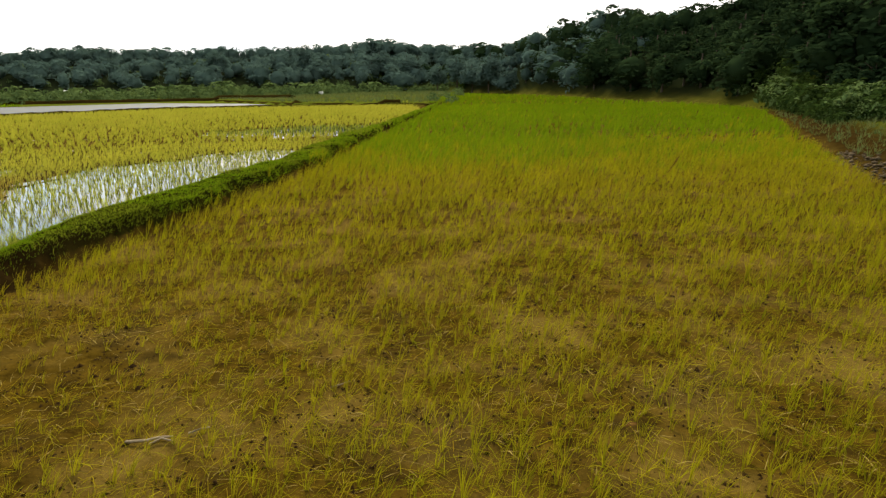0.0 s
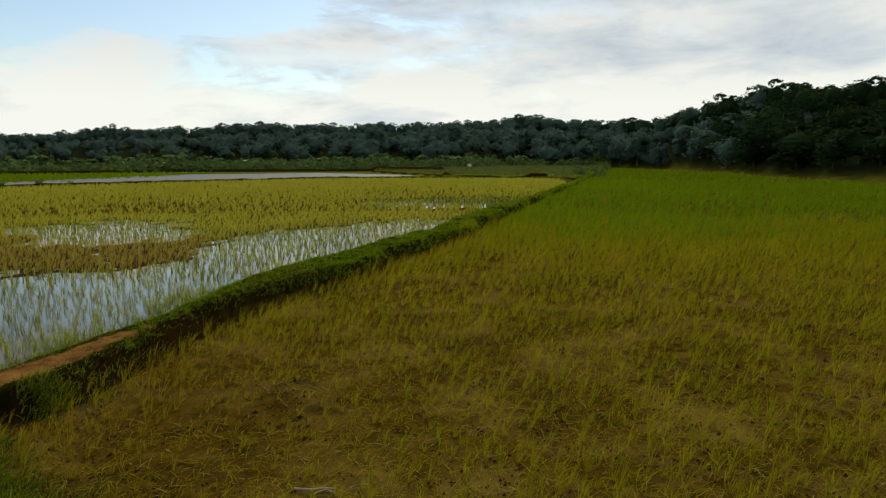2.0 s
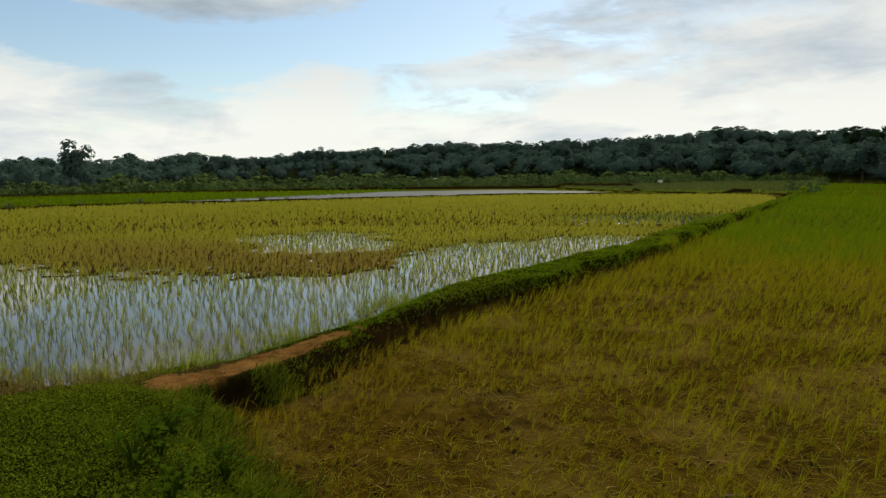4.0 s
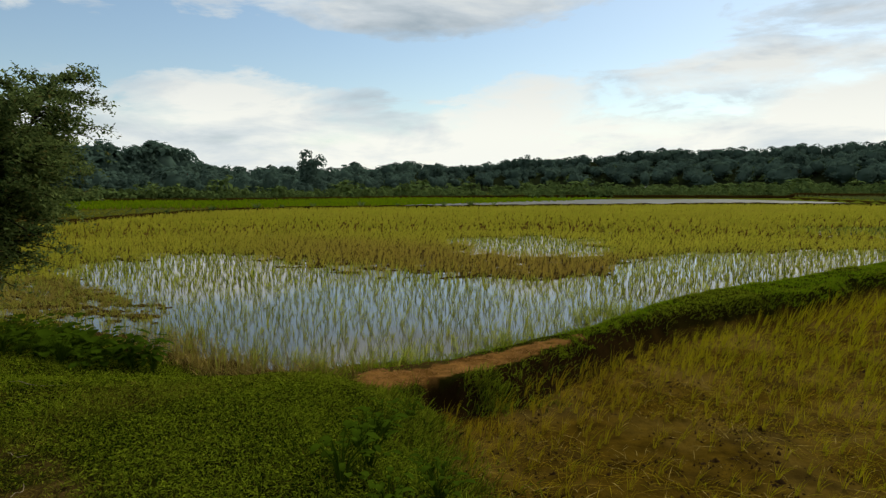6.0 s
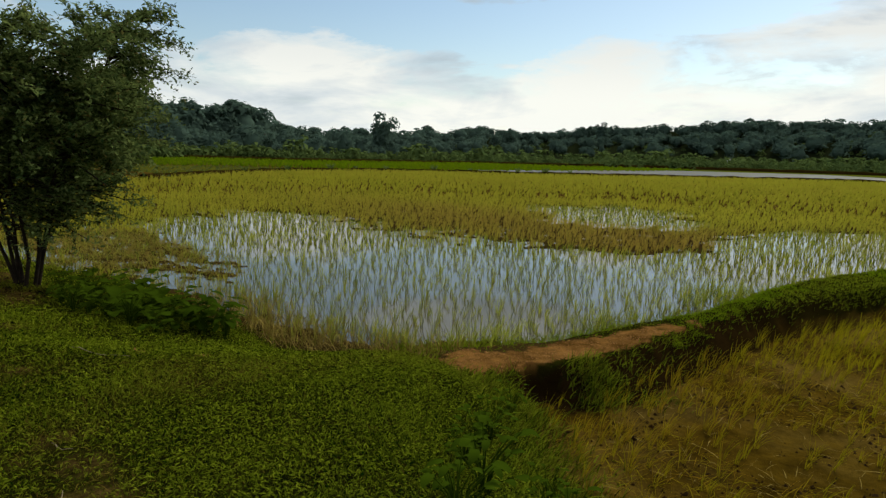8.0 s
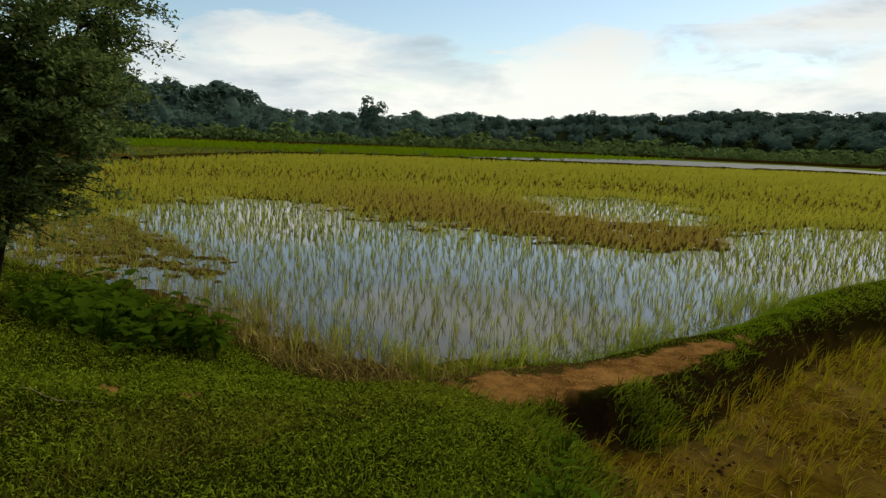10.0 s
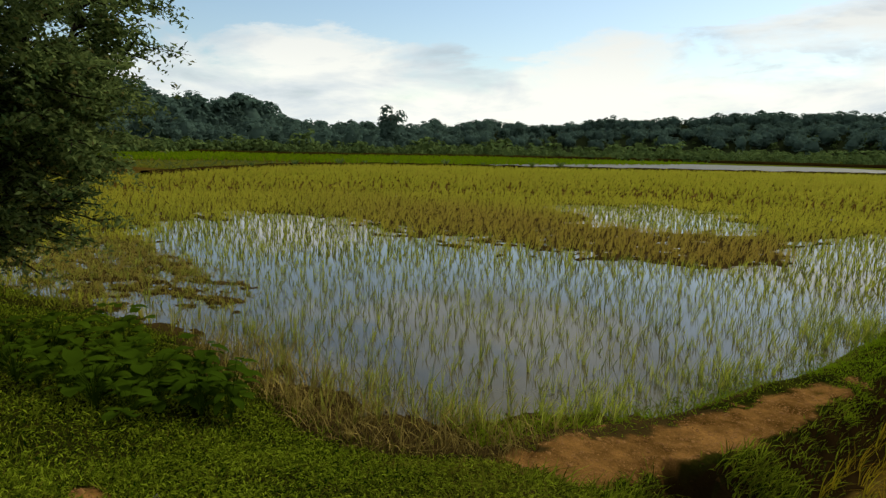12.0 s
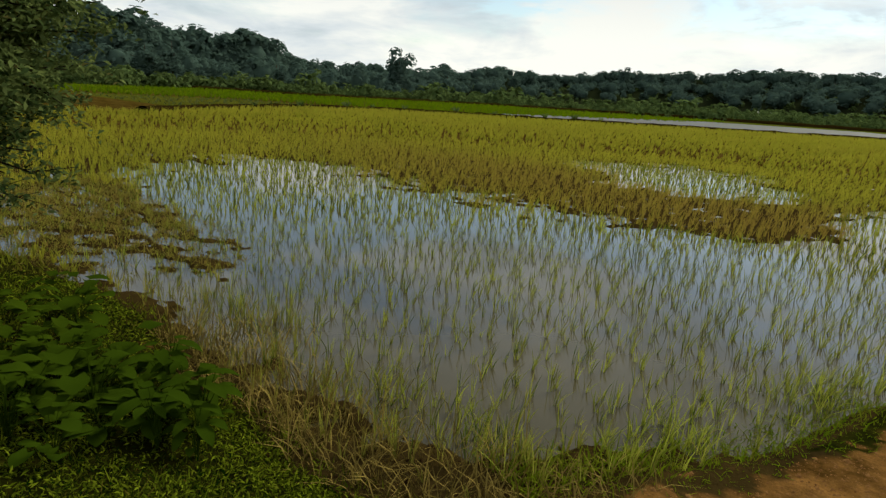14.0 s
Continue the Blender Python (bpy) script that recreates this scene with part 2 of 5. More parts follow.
# ---- mesh helpers ----
def hash_noise(x, y, seed=0):
    """Smooth value noise over arrays, 0 to 1."""
    x, y = np.asarray(x, float), np.asarray(y, float)
    xi, yi = np.floor(x).astype(np.int64), np.floor(y).astype(np.int64)
    fx, fy = x - xi, y - yi
    fx, fy = fx * fx * (3 - 2 * fx), fy * fy * (3 - 2 * fy)

    def h(a, b):
        n = (a * 374761393 + b * 668265263 + seed * 1442695041) & 0x7FFFFFFF
        n = ((n ^ (n >> 13)) * 1274126177) & 0x7FFFFFFF
        return ((n ^ (n >> 16)) & 0xFFFF) / 65535.0
    return (h(xi, yi) * (1 - fx) + h(xi + 1, yi) * fx) * (1 - fy) + (h(xi, yi + 1) * (1 - fx) + h(xi + 1, yi + 1) * fx) * fy


def cloudy(x, y, scale, seed=0, octaves=3):
    total, norm = 0.0, 0.0
    for o in range(octaves):
        total = total + hash_noise(np.asarray(x) * scale * 2 ** o, np.asarray(y) * scale * 2 ** o, seed + o) / 2 ** o
        norm += 1 / 2 ** o
    return total / norm


def smooth(v):
    v = np.clip(v, 0, 1)
    return v * v * (3 - 2 * v)


def array_mesh(name, verts, faces, mat, attrs=None, shade_smooth=False):
    """A mesh from arrays: verts (n, 3), faces (m, k)."""
    me = bpy.data.meshes.new(name)
    verts, faces = np.asarray(verts, np.float32), np.asarray(faces, np.int32)
    me.vertices.add(len(verts))
    me.vertices.foreach_set("co", verts.ravel())
    k = faces.shape[1]
    me.loops.add(faces.size)
    me.loops.foreach_set("vertex_index", faces.ravel())
    me.polygons.add(len(faces))
    me.polygons.foreach_set("loop_start", np.arange(0, faces.size, k, dtype=np.int32))
    if shade_smooth:
        me.polygons.foreach_set("use_smooth", np.ones(len(faces), bool))
    for key, values in (attrs or {}).items():
        me.attributes.new(key, "FLOAT", "POINT").data.foreach_set("value", np.asarray(values, np.float32))
    me.update(calc_edges=True)
    me.materials.append(mat)
    return me


def part(name, me, parent, label="", m=None):
    ob = new(name, me)
    ob.parent = parent
    if m is not None:
        ob.matrix_basis = m
    return tagged(ob, label)


def thing(name, label, category, group="", m=None):
    ob = new(name)
    if m is not None:
        ob.matrix_basis = m
    return tagged(ob, label, category, group)


def stuff(name, me, label, category):
    return tagged(new(name, me), label, category, kind="stuff")


rng = np.random.default_rng(7)


def blades(base, heading, height, lean, width, segs=3, turn=None, dry=None, droop=0.25):
    """Grass-like blades as strips: arrays of verts, quads and the dry attribute."""
    n = len(base)
    heading, height, lean, width = (np.broadcast_to(np.asarray(a, float), n) for a in (heading, height, lean, width))
    turn = rng.uniform(0, 2 * np.pi, n) if turn is None else turn
    out = np.stack([np.cos(heading), np.sin(heading), np.zeros(n)], 1)
    side = np.stack([np.cos(turn), np.sin(turn), np.zeros(n)], 1)
    rings = []
    for i in range(segs + 1):
        f = i / segs
        c = base + out * (lean * f ** 1.7)[:, None]
        c = c + np.array([0, 0, 1.0]) * (height * (f - droop * f * f * np.minimum(lean / np.maximum(height, 1e-3), 1.5)))[:, None]
        w = (width * (0.75 + 0.5 * f if f < 0.5 else 1.95 * (1 - f) + 0.06) / 2)[:, None]
        rings += [c - side * w, c + side * w]
    verts = np.stack(rings, 1).reshape(-1, 3)
    start = np.arange(n)[:, None] * (2 * segs + 2)
    quads = np.concatenate([start + np.array([[2 * i, 2 * i + 1, 2 * i + 3, 2 * i + 2]]) for i in range(segs)], 0)
    d = np.repeat(np.zeros(n) if dry is None else dry, 2 * segs + 2)
    return verts, quads, d


def joined(pieces):
    vs, fs, ds, k = [], [], [], 0
    for v, f, d in pieces:
        vs.append(v)
        fs.append(f + k)
        ds.append(d)
        k += len(v)
    return np.concatenate(vs), np.concatenate(fs), np.concatenate(ds)


def leaf_quads(center, normal, size, ratio=0.5):
    """Small pointed leaves (rhombs, folded a little) at the given places."""
    n = len(center)
    normal = normal / np.maximum(np.linalg.norm(normal, axis=1, keepdims=True), 1e-6)
    other = rng.normal(size=(n, 3))
    a = np.cross(normal, other)
    a /= np.maximum(np.linalg.norm(a, axis=1, keepdims=True), 1e-6)
    b = np.cross(normal, a)
    s = np.broadcast_to(np.asarray(size, float), n)[:, None]
    v = np.stack([center - a * s * 0.5, center + b * s * ratio * 0.5 + normal * s * 0.08, center + a * s * 0.5 - normal * s * 0.1, center - b * s * ratio * 0.5 + normal * s * 0.08], 1)
    return v.reshape(-1, 3), np.arange(4 * n).reshape(n, 4)


def tube(points, radii, sides=6):
    """A tapered tube along points: verts and quads."""
    points, vs = [Vector(p) for p in points], []
    for i, p in enumerate(points):
        d = (points[min(i + 1, len(points) - 1)] - points[max(i - 1, 0)]).normalized()
        x = d.orthogonal().normalized()
        y = d.cross(x)
        for k in range(sides):
            a = 2 * math.pi * k / sides
            vs.append(p + (x * math.cos(a) + y * math.sin(a)) * radii[i])
    fs = [[i * sides + k, i * sides + (k + 1) % sides, (i + 1) * sides + (k + 1) % sides, (i + 1) * sides + k] for i in range(len(points) - 1) for k in range(sides)]
    return np.array([tuple(v) for v in vs]), np.array(fs)


def tubes_mesh(name, runs, mat, sides=6):
    pieces = []
    for pts, rad in runs:
        v, f = tube(pts, rad, sides)
        pieces.append((v, f, np.zeros(len(v))))
    v, f, d = joined(pieces)
    return array_mesh(name, v, f, mat, shade_smooth=True)


# ---- the lie of the land (metres; z = 0 is the water of the flooded field) ----
BUND_Y = [2.5, 4, 5.2, 6.5, 8, 10, 12, 16, 23, 34, 57, 120, 190, 400]
BUND_L = [-6.65, -6.62, -6.27, -6.15, -6.15, -6.15, -5.95, -5.3, -4.65, -3.3, -1.4, 2.6, 6.7, 18.2]
BUND_R = [-5.3, -5.3, -5.06, -5.12, -5.2, -4.75, -4.35, -3.75, -3.1, -2.4, -0.6, 3.6, 7.7, 19.2]
SHORE_X = [-200, -40, -20, -13, -11.2, -9.9, -8.7, -8.0, -7.3, -6.9, -6.5, -6.2, -5.9]
SHORE_Y = [-60, -9, -1.0, 1.7, 2.4, 2.8, 2.8, 2.95, 3.0, 3.15, 3.5, 3.75, 3.95]
BANK_X = [-5.9, -5.4, -4.7, -4.2, -3.7, -3.2, 0, 6, 40, 200]
BANK_Y = [4.5, 4.3, 3.8, 3.5, 3.3, 3.0, 1.5, -1.5, -18, -100]
POND_X = [-17, -19.4, -20.8, -19, -15, -13, -11, -9.6, -9, -9.5, -9.2, -7.8, -5.8]      # far edge of the open water
POND_Y = [2.8, 6.2, 7.6, 8.6, 9.1, 9.4, 10, 10.2, 11.4, 14.3, 18.3, 20.8, 22.7]
RIGHT_Y = [-20, 0, 10.7, 14.5, 21.6, 49, 79, 130, 200]                                   # the bare strip beside the dry field
RIGHT_X = [2.5, 5.5, 8.6, 10.3, 13.1, 24.7, 33, 46, 60]
# the wooded rim: degrees to the left of +y, height of its skyline in degrees, distance
RIM_AZ = [-180, -120, -60, -37, -31, -28.8, -25.8, -21, -15, -11.7, -8, -6, -1, 5, 12, 20, 27, 33, 40, 46, 48.5, 53, 57, 61, 63, 66, 69.5, 72.5, 75, 80, 95, 130, 180]
RIM_EL = [5, 7, 11.0, 10.8, 9.9, 8.8, 7.0, 5.7, 5.8, 5.0, 4.2, 3.4, 3.3, 3.6, 3.2, 3.0, 2.9, 2.7, 2.4, 1.9, 2.2, 1.9, 1.85, 1.7, 2.1, 1.9, 3.3, 3.8, 4.1, 4.5, 5, 5, 5]
RIM_D = [110, 80, 62, 62, 68, 75, 90, 105, 125, 140, 155, 180, 200, 220, 235, 240, 250, 255, 260, 255, 240, 220, 190, 175, 165, 155, 145, 135, 130, 115, 105, 100, 110]

# where the scrub in front of the woods begins
SCRUB_AZ = [-60, -48, -30, -15, -8, 0, 5, 12, 20, 35, 50, 62, 72, 80, 95, 110]
SCRUB_R = [36, 38, 46, 80, 120, 160, 165, 125, 118, 112, 115, 112, 112, 102, 88, 80]


def inside(x, y, px, py):
    """Which points lie inside a polygon."""
    res = np.zeros(np.shape(x), bool)
    for i in range(len(px)):
        x0, y0, x1, y1 = px[i - 1], py[i - 1], px[i], py[i]
        with np.errstate(divide="ignore", invalid="ignore"):
            res ^= ((y0 > y) != (y1 > y)) & (x < (x1 - x0) * (y - y0) / (y1 - y0 + 1e-12) + x0)
    return res


def rim(x, y):
    az = np.degrees(np.arctan2(-x, y))
    d = np.interp(az, RIM_AZ, RIM_D)
    top = 2.2 + d * np.tan(np.radians(np.interp(az, RIM_AZ, RIM_EL)))
    return np.hypot(x, y), d, top


def climb(x, y):
    """Metres past the foot of the wooded hills, along the way out from the middle."""
    az = np.degrees(np.arctan2(-x, y))
    return np.hypot(x, y) - np.maximum(np.interp(az, RIM_AZ, RIM_D) - 62, np.interp(az, SCRUB_AZ, SCRUB_R) + 8)


def flooded(x, y):
    """True where water stands open in the flooded field (edges uneven)."""
    wx = x + (cloudy(x, y, 0.7, 3) - 0.5) * 2.2 + (cloudy(x, y, 2.6, 13) - 0.5) * 2.0
    wy = y + (cloudy(x, y, 0.6, 5) - 0.5) * 1.8 + (cloudy(x, y, 2.6, 15) - 0.5) * 2.6
    pond = inside(wx, wy, POND_X + [-1.0, -3.0, -5.0, -12.0, -17.0], POND_Y + [24, 15, 0, -3, -3])
    puddle = inside(wx, wy, [-17.4, -16.5, -13.5, -11.3, -12.1, -14.3], [16.2, 19.9, 19.9, 17.3, 14.4, 13.7])
    far = inside(wx, wy, [-12, -4, -2, -8], [30, 29, 36, 36])
    wy = wy - (cloudy(x, y, 2.6, 15) - 0.5) * 1.6
    weeds = inside(wx, wy, [-18, -13.8, -11.2, -10.6, -11.8, -17], [3.6, 4.3, 4.3, 3.2, 2.3, 0.6])
    off = wy * 0.5 + y * 0.5 - np.interp(x, SHORE_X, SHORE_Y)
    margin = (off < np.interp(x, [-12, -9, -8, -7.3, -6.9, -6.6, -6.3], [0.05, 0.15, 0.28, 0.50, 0.72, 1.0, 1.3]) + 0.9 * (cloudy(x, y, 3.4, 25) - 0.5)) & (x < -5.6)
    return (pond | puddle | far) & ~margin & ~(weeds & (cloudy(x * 1.4 + y, (y - x * 0.35) * 2.6, 2.2, 31) > np.interp(x, [-14, -11.5], [0.34, 0.47])))


def worn(x, y):
    """Where the turf is thin and yellowed by feet."""
    w = smooth((cloudy(x, y, 0.55, 121) - 0.55) / 0.2) * 0.4
    return np.clip(w + smooth((1.45 - y) / 0.5) * (1 - 0.85 * smooth((0.4 - y) / 0.8)) * smooth((cloudy(x, y, 1.5, 123) - 0.36) / 0.2), 0, 1)


def land(x, y):
    """Height of the ground and its kinds of soil."""
    x, y = np.asarray(x, float), np.asarray(y, float)
    xl, xr = np.interp(y, BUND_Y, BUND_L), np.interp(y, BUND_Y, BUND_R)
    wave = (hash_noise(y * 0.42, y * 0 + 3.3, 51) - 0.5) * 0.45 * smooth((y - 7) / 4)
    xl, xr = xl + wave, xr + wave + (hash_noise(y * 0.8, y * 0 + 8.3, 52) - 0.5) * 0.40 * smooth((y - 5) / 4)
    rough = cloudy(x, y, 2.2, 11) - 0.5
    left = x < (xl + xr) / 2
    wet = flooded(x, y)
    lump = cloudy(x, y, 6.0, 17) - 0.5
    z = np.where(left, np.where(wet, -0.07, 0.010) + 0.045 * lump, -0.20 + 0.035 * rough + 0.035 * lump)
    edge = y - np.interp(x, SHORE_X, SHORE_Y)
    z = z + np.where(left & ~wet & (edge < 1.7) & (x > -10), 0.03, 0)
    # far side: fields step up and the ground climbs to the wooded rim
    r, d, top = rim(x, y)
    foot = r - climb(x, y)
    under = np.interp(np.degrees(np.arctan2(-x, y)), [48, 56, 62, 68], [5.2, 7.0, 10.0, 12.0])
    hill = np.maximum(top - under, 0) * smooth((r - foot) / np.maximum(d - foot, 6)) + 3.4 * smooth((r - d + 4) / 24)
    rightside = smooth((x - np.interp(y, RIGHT_Y, RIGHT_X)) / 30) * np.where(left, 0, 1)
    z = z + 1.9 * rightside + hill
    strip = smooth((x - np.interp(y, RIGHT_Y, RIGHT_X) + 0.4) / 0.8) * np.where(left, 0, 1)
    z = z + 0.22 * strip + 0.10 * strip * (cloudy(x, y, 0.9, 23) - 0.5)
    fallow = inside(x, y, [-32, -16, -4, 0.5, 6, -60], [98, 74, 69, 66, 160, 165]) & left
    z = z + np.where(fallow, 0.35, 0)
    # the raised path between the fields
    nib = cloudy(x, y, 9.0, 19) - 0.5
    in_l, in_r = x - xl + 0.10 * rough, xr - x + 0.14 * rough + 0.12 * (cloudy(x, y, 9.0, 19) - 0.5)
    top_z = np.interp(y, [3, 4.5, 5.6, 6.6, 8, 10.5], [0.07, 0.085, 0.10, 0.13, 0.17, 0.23]) + 0.05 * rough + 0.03 * lump - 0.05 * smooth((y - 20) / 40) + 0.10 * (hash_noise(y * 0.6, x * 0.5, 53) - 0.5) * smooth((y - 7) / 4)
    bund = np.where((in_l > -0.1) & (in_r > 0), np.minimum(smooth((in_l + 0.1) / np.interp(y, [6.4, 7.6], [0.40, 0.65])) * (top_z + 0.07) - 0.07, -0.20 + (top_z + 0.20) * smooth(in_r / np.interp(y, [6.4, 7.6], [0.42, 0.36])) + 0.05 * nib * smooth(in_r / 0.1) * smooth((0.5 - in_r) / 0.3)), -9)
    bund = np.where(y > 3.2, bund, -9)
    # the grassy bank from which the clip is taken
    dl = np.interp(x, SHORE_X, SHORE_Y) - y + 0.22 * rough
    dr = np.interp(x, BANK_X, BANK_Y) - y + 0.22 * rough
    zl = 0.02 + 0.58 * (1 - (1 - np.clip(dl / 2.5, 0, 1)) ** 1.25)
    zr = -0.20 + 0.80 * smooth((dr + 0.1) / 1.5) ** 0.8
    bank = np.where(x < -6.2, zl, np.where(x > -4.9, zr, zl + (zr - zl) * (x + 6.2) / 1.3))
    on_bank = np.where(x < -6.0, dl > 0, dr > 0)
    bank = np.where(on_bank, bank + 0.07 * (cloudy(x, y, 1.1, 41) - 0.5) + 0.02 * lump, -9)
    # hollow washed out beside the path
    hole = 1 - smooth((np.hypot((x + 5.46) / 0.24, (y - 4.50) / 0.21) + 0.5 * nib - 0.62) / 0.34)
    ground = np.maximum(np.maximum(z, bund), bank)
    ground = ground - np.maximum(ground + 0.19, 0) * hole
    trod = np.exp(-((x - np.interp(y, [3.6, 4.1, 4.6, 5.2, 5.8, 6.8], [-5.98, -5.90, -5.84, -5.72, -5.64, -5.58])) / np.interp(y, [3.8, 4.6, 6.6], [0.33, 0.27, 0.17])) ** 2) * smooth((y - 3.05) / 1.0) * smooth((7.4 - y) / 1.7)
    bare = np.exp(-(((x + 6.3) / .15) ** 2 + ((y - 1.62) / .07) ** 2)) + np.exp(-(((x + 6.02) / .10) ** 2 + ((y - 1.95) / .06) ** 2))
    trod = trod * (1 - smooth(hole * 3.0)) * smooth((in_r + 0.15 * nib - 0.30) / 0.10)
    kinds = {
        "wet": np.where(left, 0.9, 0.0) * (1 - 0.7 * smooth((r - 20) / 10)) + 0.4 * np.where(left, 0, smooth((rough - 0.05) / 0.2)),
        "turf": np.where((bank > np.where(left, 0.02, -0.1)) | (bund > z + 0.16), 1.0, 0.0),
        "worn": np.where(bank > -5, smooth((worn(x, y) + 0.6 * nib - 0.35) / 0.4), 0.0),
        "path": np.clip(smooth((trod + 0.45 * rough + 1.0 * nib - 0.36) / 0.20) + 0.9 * smooth((bare + 0.7 * nib - 0.4) / 0.2), 0, 1),
        # dark earth; on the cut face and in the hollow painted shade too
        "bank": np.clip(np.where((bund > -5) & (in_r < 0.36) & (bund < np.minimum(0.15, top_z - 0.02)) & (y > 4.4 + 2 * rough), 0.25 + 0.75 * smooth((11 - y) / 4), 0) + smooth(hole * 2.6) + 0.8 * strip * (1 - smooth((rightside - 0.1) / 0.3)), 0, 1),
        "forest": smooth((r - foot) / 10),
        "wild": np.clip(smooth((rightside - 0.01) / 0.06) + np.where(left, smooth((y - 66) / 4) + smooth((r - 62) / 20) + 0.7 * inside(x, y, [-64, -64, -55, -52, -50, -44], [8, 22, 28, 26, 19, 12]), np.maximum(smooth((r - 150) / 40), 0.5 * smooth((r - foot + 9) / 6))) + np.where(fallow, 1, 0), 0, 1),
    }
    return ground, kinds


def height(x, y):
    return land(x, y)[0]


def spaced(lo, hi, step, far, growth=1.09):
    mid = list(np.arange(lo, hi, step))
    up, s, v = [], step, hi
    while v < far:
        up.append(v)
        s *= growth
        v += s
    down, s, v = [], step, lo
    while v > -far:
        s *= growth
        v -= s
        down.append(v)
    return np.array(down[::-1] + mid + up)


def build_ground():
    xs, ys = spaced(-12, 3, 0.085, 1600, 1.055), spaced(-0.3, 10, 0.085, 1600, 1.05)
    # closer steps where the path runs and the hollow is cut
    xs = np.sort(np.concatenate([xs[(xs < -6.7) | (xs > -4.8)], np.arange(-6.69, -4.8, 0.032)]))
    ys = np.sort(np.concatenate([ys[(ys < 3.3) | (ys > 5.9)], np.arange(3.31, 5.9, 0.032)]))
    gx, gy = np.meshgrid(xs, ys)
    z, kinds = land(gx.ravel(), gy.ravel())
    n, m = len(xs), len(ys)
    i = np.arange((n - 1) * (m - 1))
    a = (i // (n - 1)) * n + i % (n - 1)
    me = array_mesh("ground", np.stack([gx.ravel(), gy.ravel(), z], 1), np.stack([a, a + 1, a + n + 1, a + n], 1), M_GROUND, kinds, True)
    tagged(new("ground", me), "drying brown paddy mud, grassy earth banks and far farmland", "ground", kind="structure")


def build_water():
    def sheet(name, px, py, z, label, mat):
        bm = bmesh.new()
        bm.faces.new([bm.verts.new((x, y, z)) for x, y in zip(px, py)])
        bmesh.ops.triangulate(bm, faces=bm.faces[:])
        me = bpy.data.meshes.new(name)
        bm.to_mesh(me)
        bm.free()
        me.materials.append(mat)
        return tagged(new(name, me), label, "water", kind="structure")
    sheet("water", [-26, -6.0, -5.7, -4.8, -3.5, -2.2, -14, -26], [-6, -2, 9, 17, 27, 38, 38, 22], 0.0, "shallow grey water standing in the rice field, reflecting the sky", M_WATER)
    sheet("water_far", [-51, -46, -39, -33, -26, -19, -24, -38, -52, -52], [38, 44, 50, 60, 70, 74, 80, 88, 76, 60], 0.14, "pale strip of silty water in a distant field", M_WATER_FAR)


build_ground()
build_water()


# ---- rice ----
LEFT_X = [-6.24, -6.5, -6.9, -7.4, -8.2, -8.8, -10, -11.2, -13, -20, -40, -39, -43.4, -49.7, -51.2, -47, -40, -34, -27, -18, -3.0, -1.5, -3.4, -4.75, -5.4, -6.0, -6.12, -6.15]
LEFT_Y = [4.6, 3.9, 3.5, 3.15, 3.05, 2.95, 2.9, 2.5, 1.8, -0.8, -8, 8.7, 12.6, 20.5, 28.6, 37.8, 45.5, 54.8, 64.8, 67.4, 69, 57, 34, 23, 16, 12, 8, 6]


def scatter(x0, x1, y0, y1, step, jitter=0.32, angle=0.0):
    nx, ny = int((x1 - x0) / step), int((y1 - y0) / step)
    gx, gy = np.meshgrid(np.arange(nx), np.arange(ny))
    x = (x0 + (gx.ravel() + 0.5) * step) + rng.normal(0, jitter * step * 0.5, nx * ny)
    y = (y0 + (gy.ravel() + 0.5) * step) + rng.normal(0, jitter * step * 0.5, nx * ny)
    if angle:
        cx, cy, c, s = (x0 + x1) / 2, (y0 + y1) / 2, math.cos(angle), math.sin(angle)
        x, y = cx + (x - cx) * c - (y - cy) * s, cy + (x - cx) * s + (y - cy) * c
    return x, y


def hills(x, y, z, count, tall, width, segs, spread, wind, dry):
    """Clumps of upright rice leaves at the given places."""
    n = len(x)
    k = np.repeat(np.arange(n), count)
    b = len(k)
    r, a = rng.uniform(0, 0.018, b), rng.uniform(0, 2 * np.pi, b)
    base = np.stack([x[k] + r * np.cos(a), y[k] + r * np.sin(a), z[k] - 0.015], 1)
    vigour = rng.uniform(0.65, 1.15, n)[k]
    h = tall[k] * vigour * rng.uniform(0.6, 1.1, b)
    lean = h * np.abs(rng.normal(spread, spread * 0.7, b))
    head = a + 0
    # a light wind leans them one way
    hx, hy = np.cos(head) * lean + wind[0] * h, np.sin(head) * lean + wind[1] * h
    return blades(base, np.arctan2(hy, hx), h, np.hypot(hx, hy), width * rng.uniform(0.7, 1.2, b), segs, dry=np.clip(dry[k] + rng.normal(0, 0.18, b), 0, 1))


def away(x, y):
    """Distance from the stretch that the camera walks."""
    t = np.clip((-(x) * 4.7 + y * 1.85) / (4.7 ** 2 + 1.85 ** 2), 0, 1)
    return np.hypot(x + 4.7 * t, y - 1.85 * t)


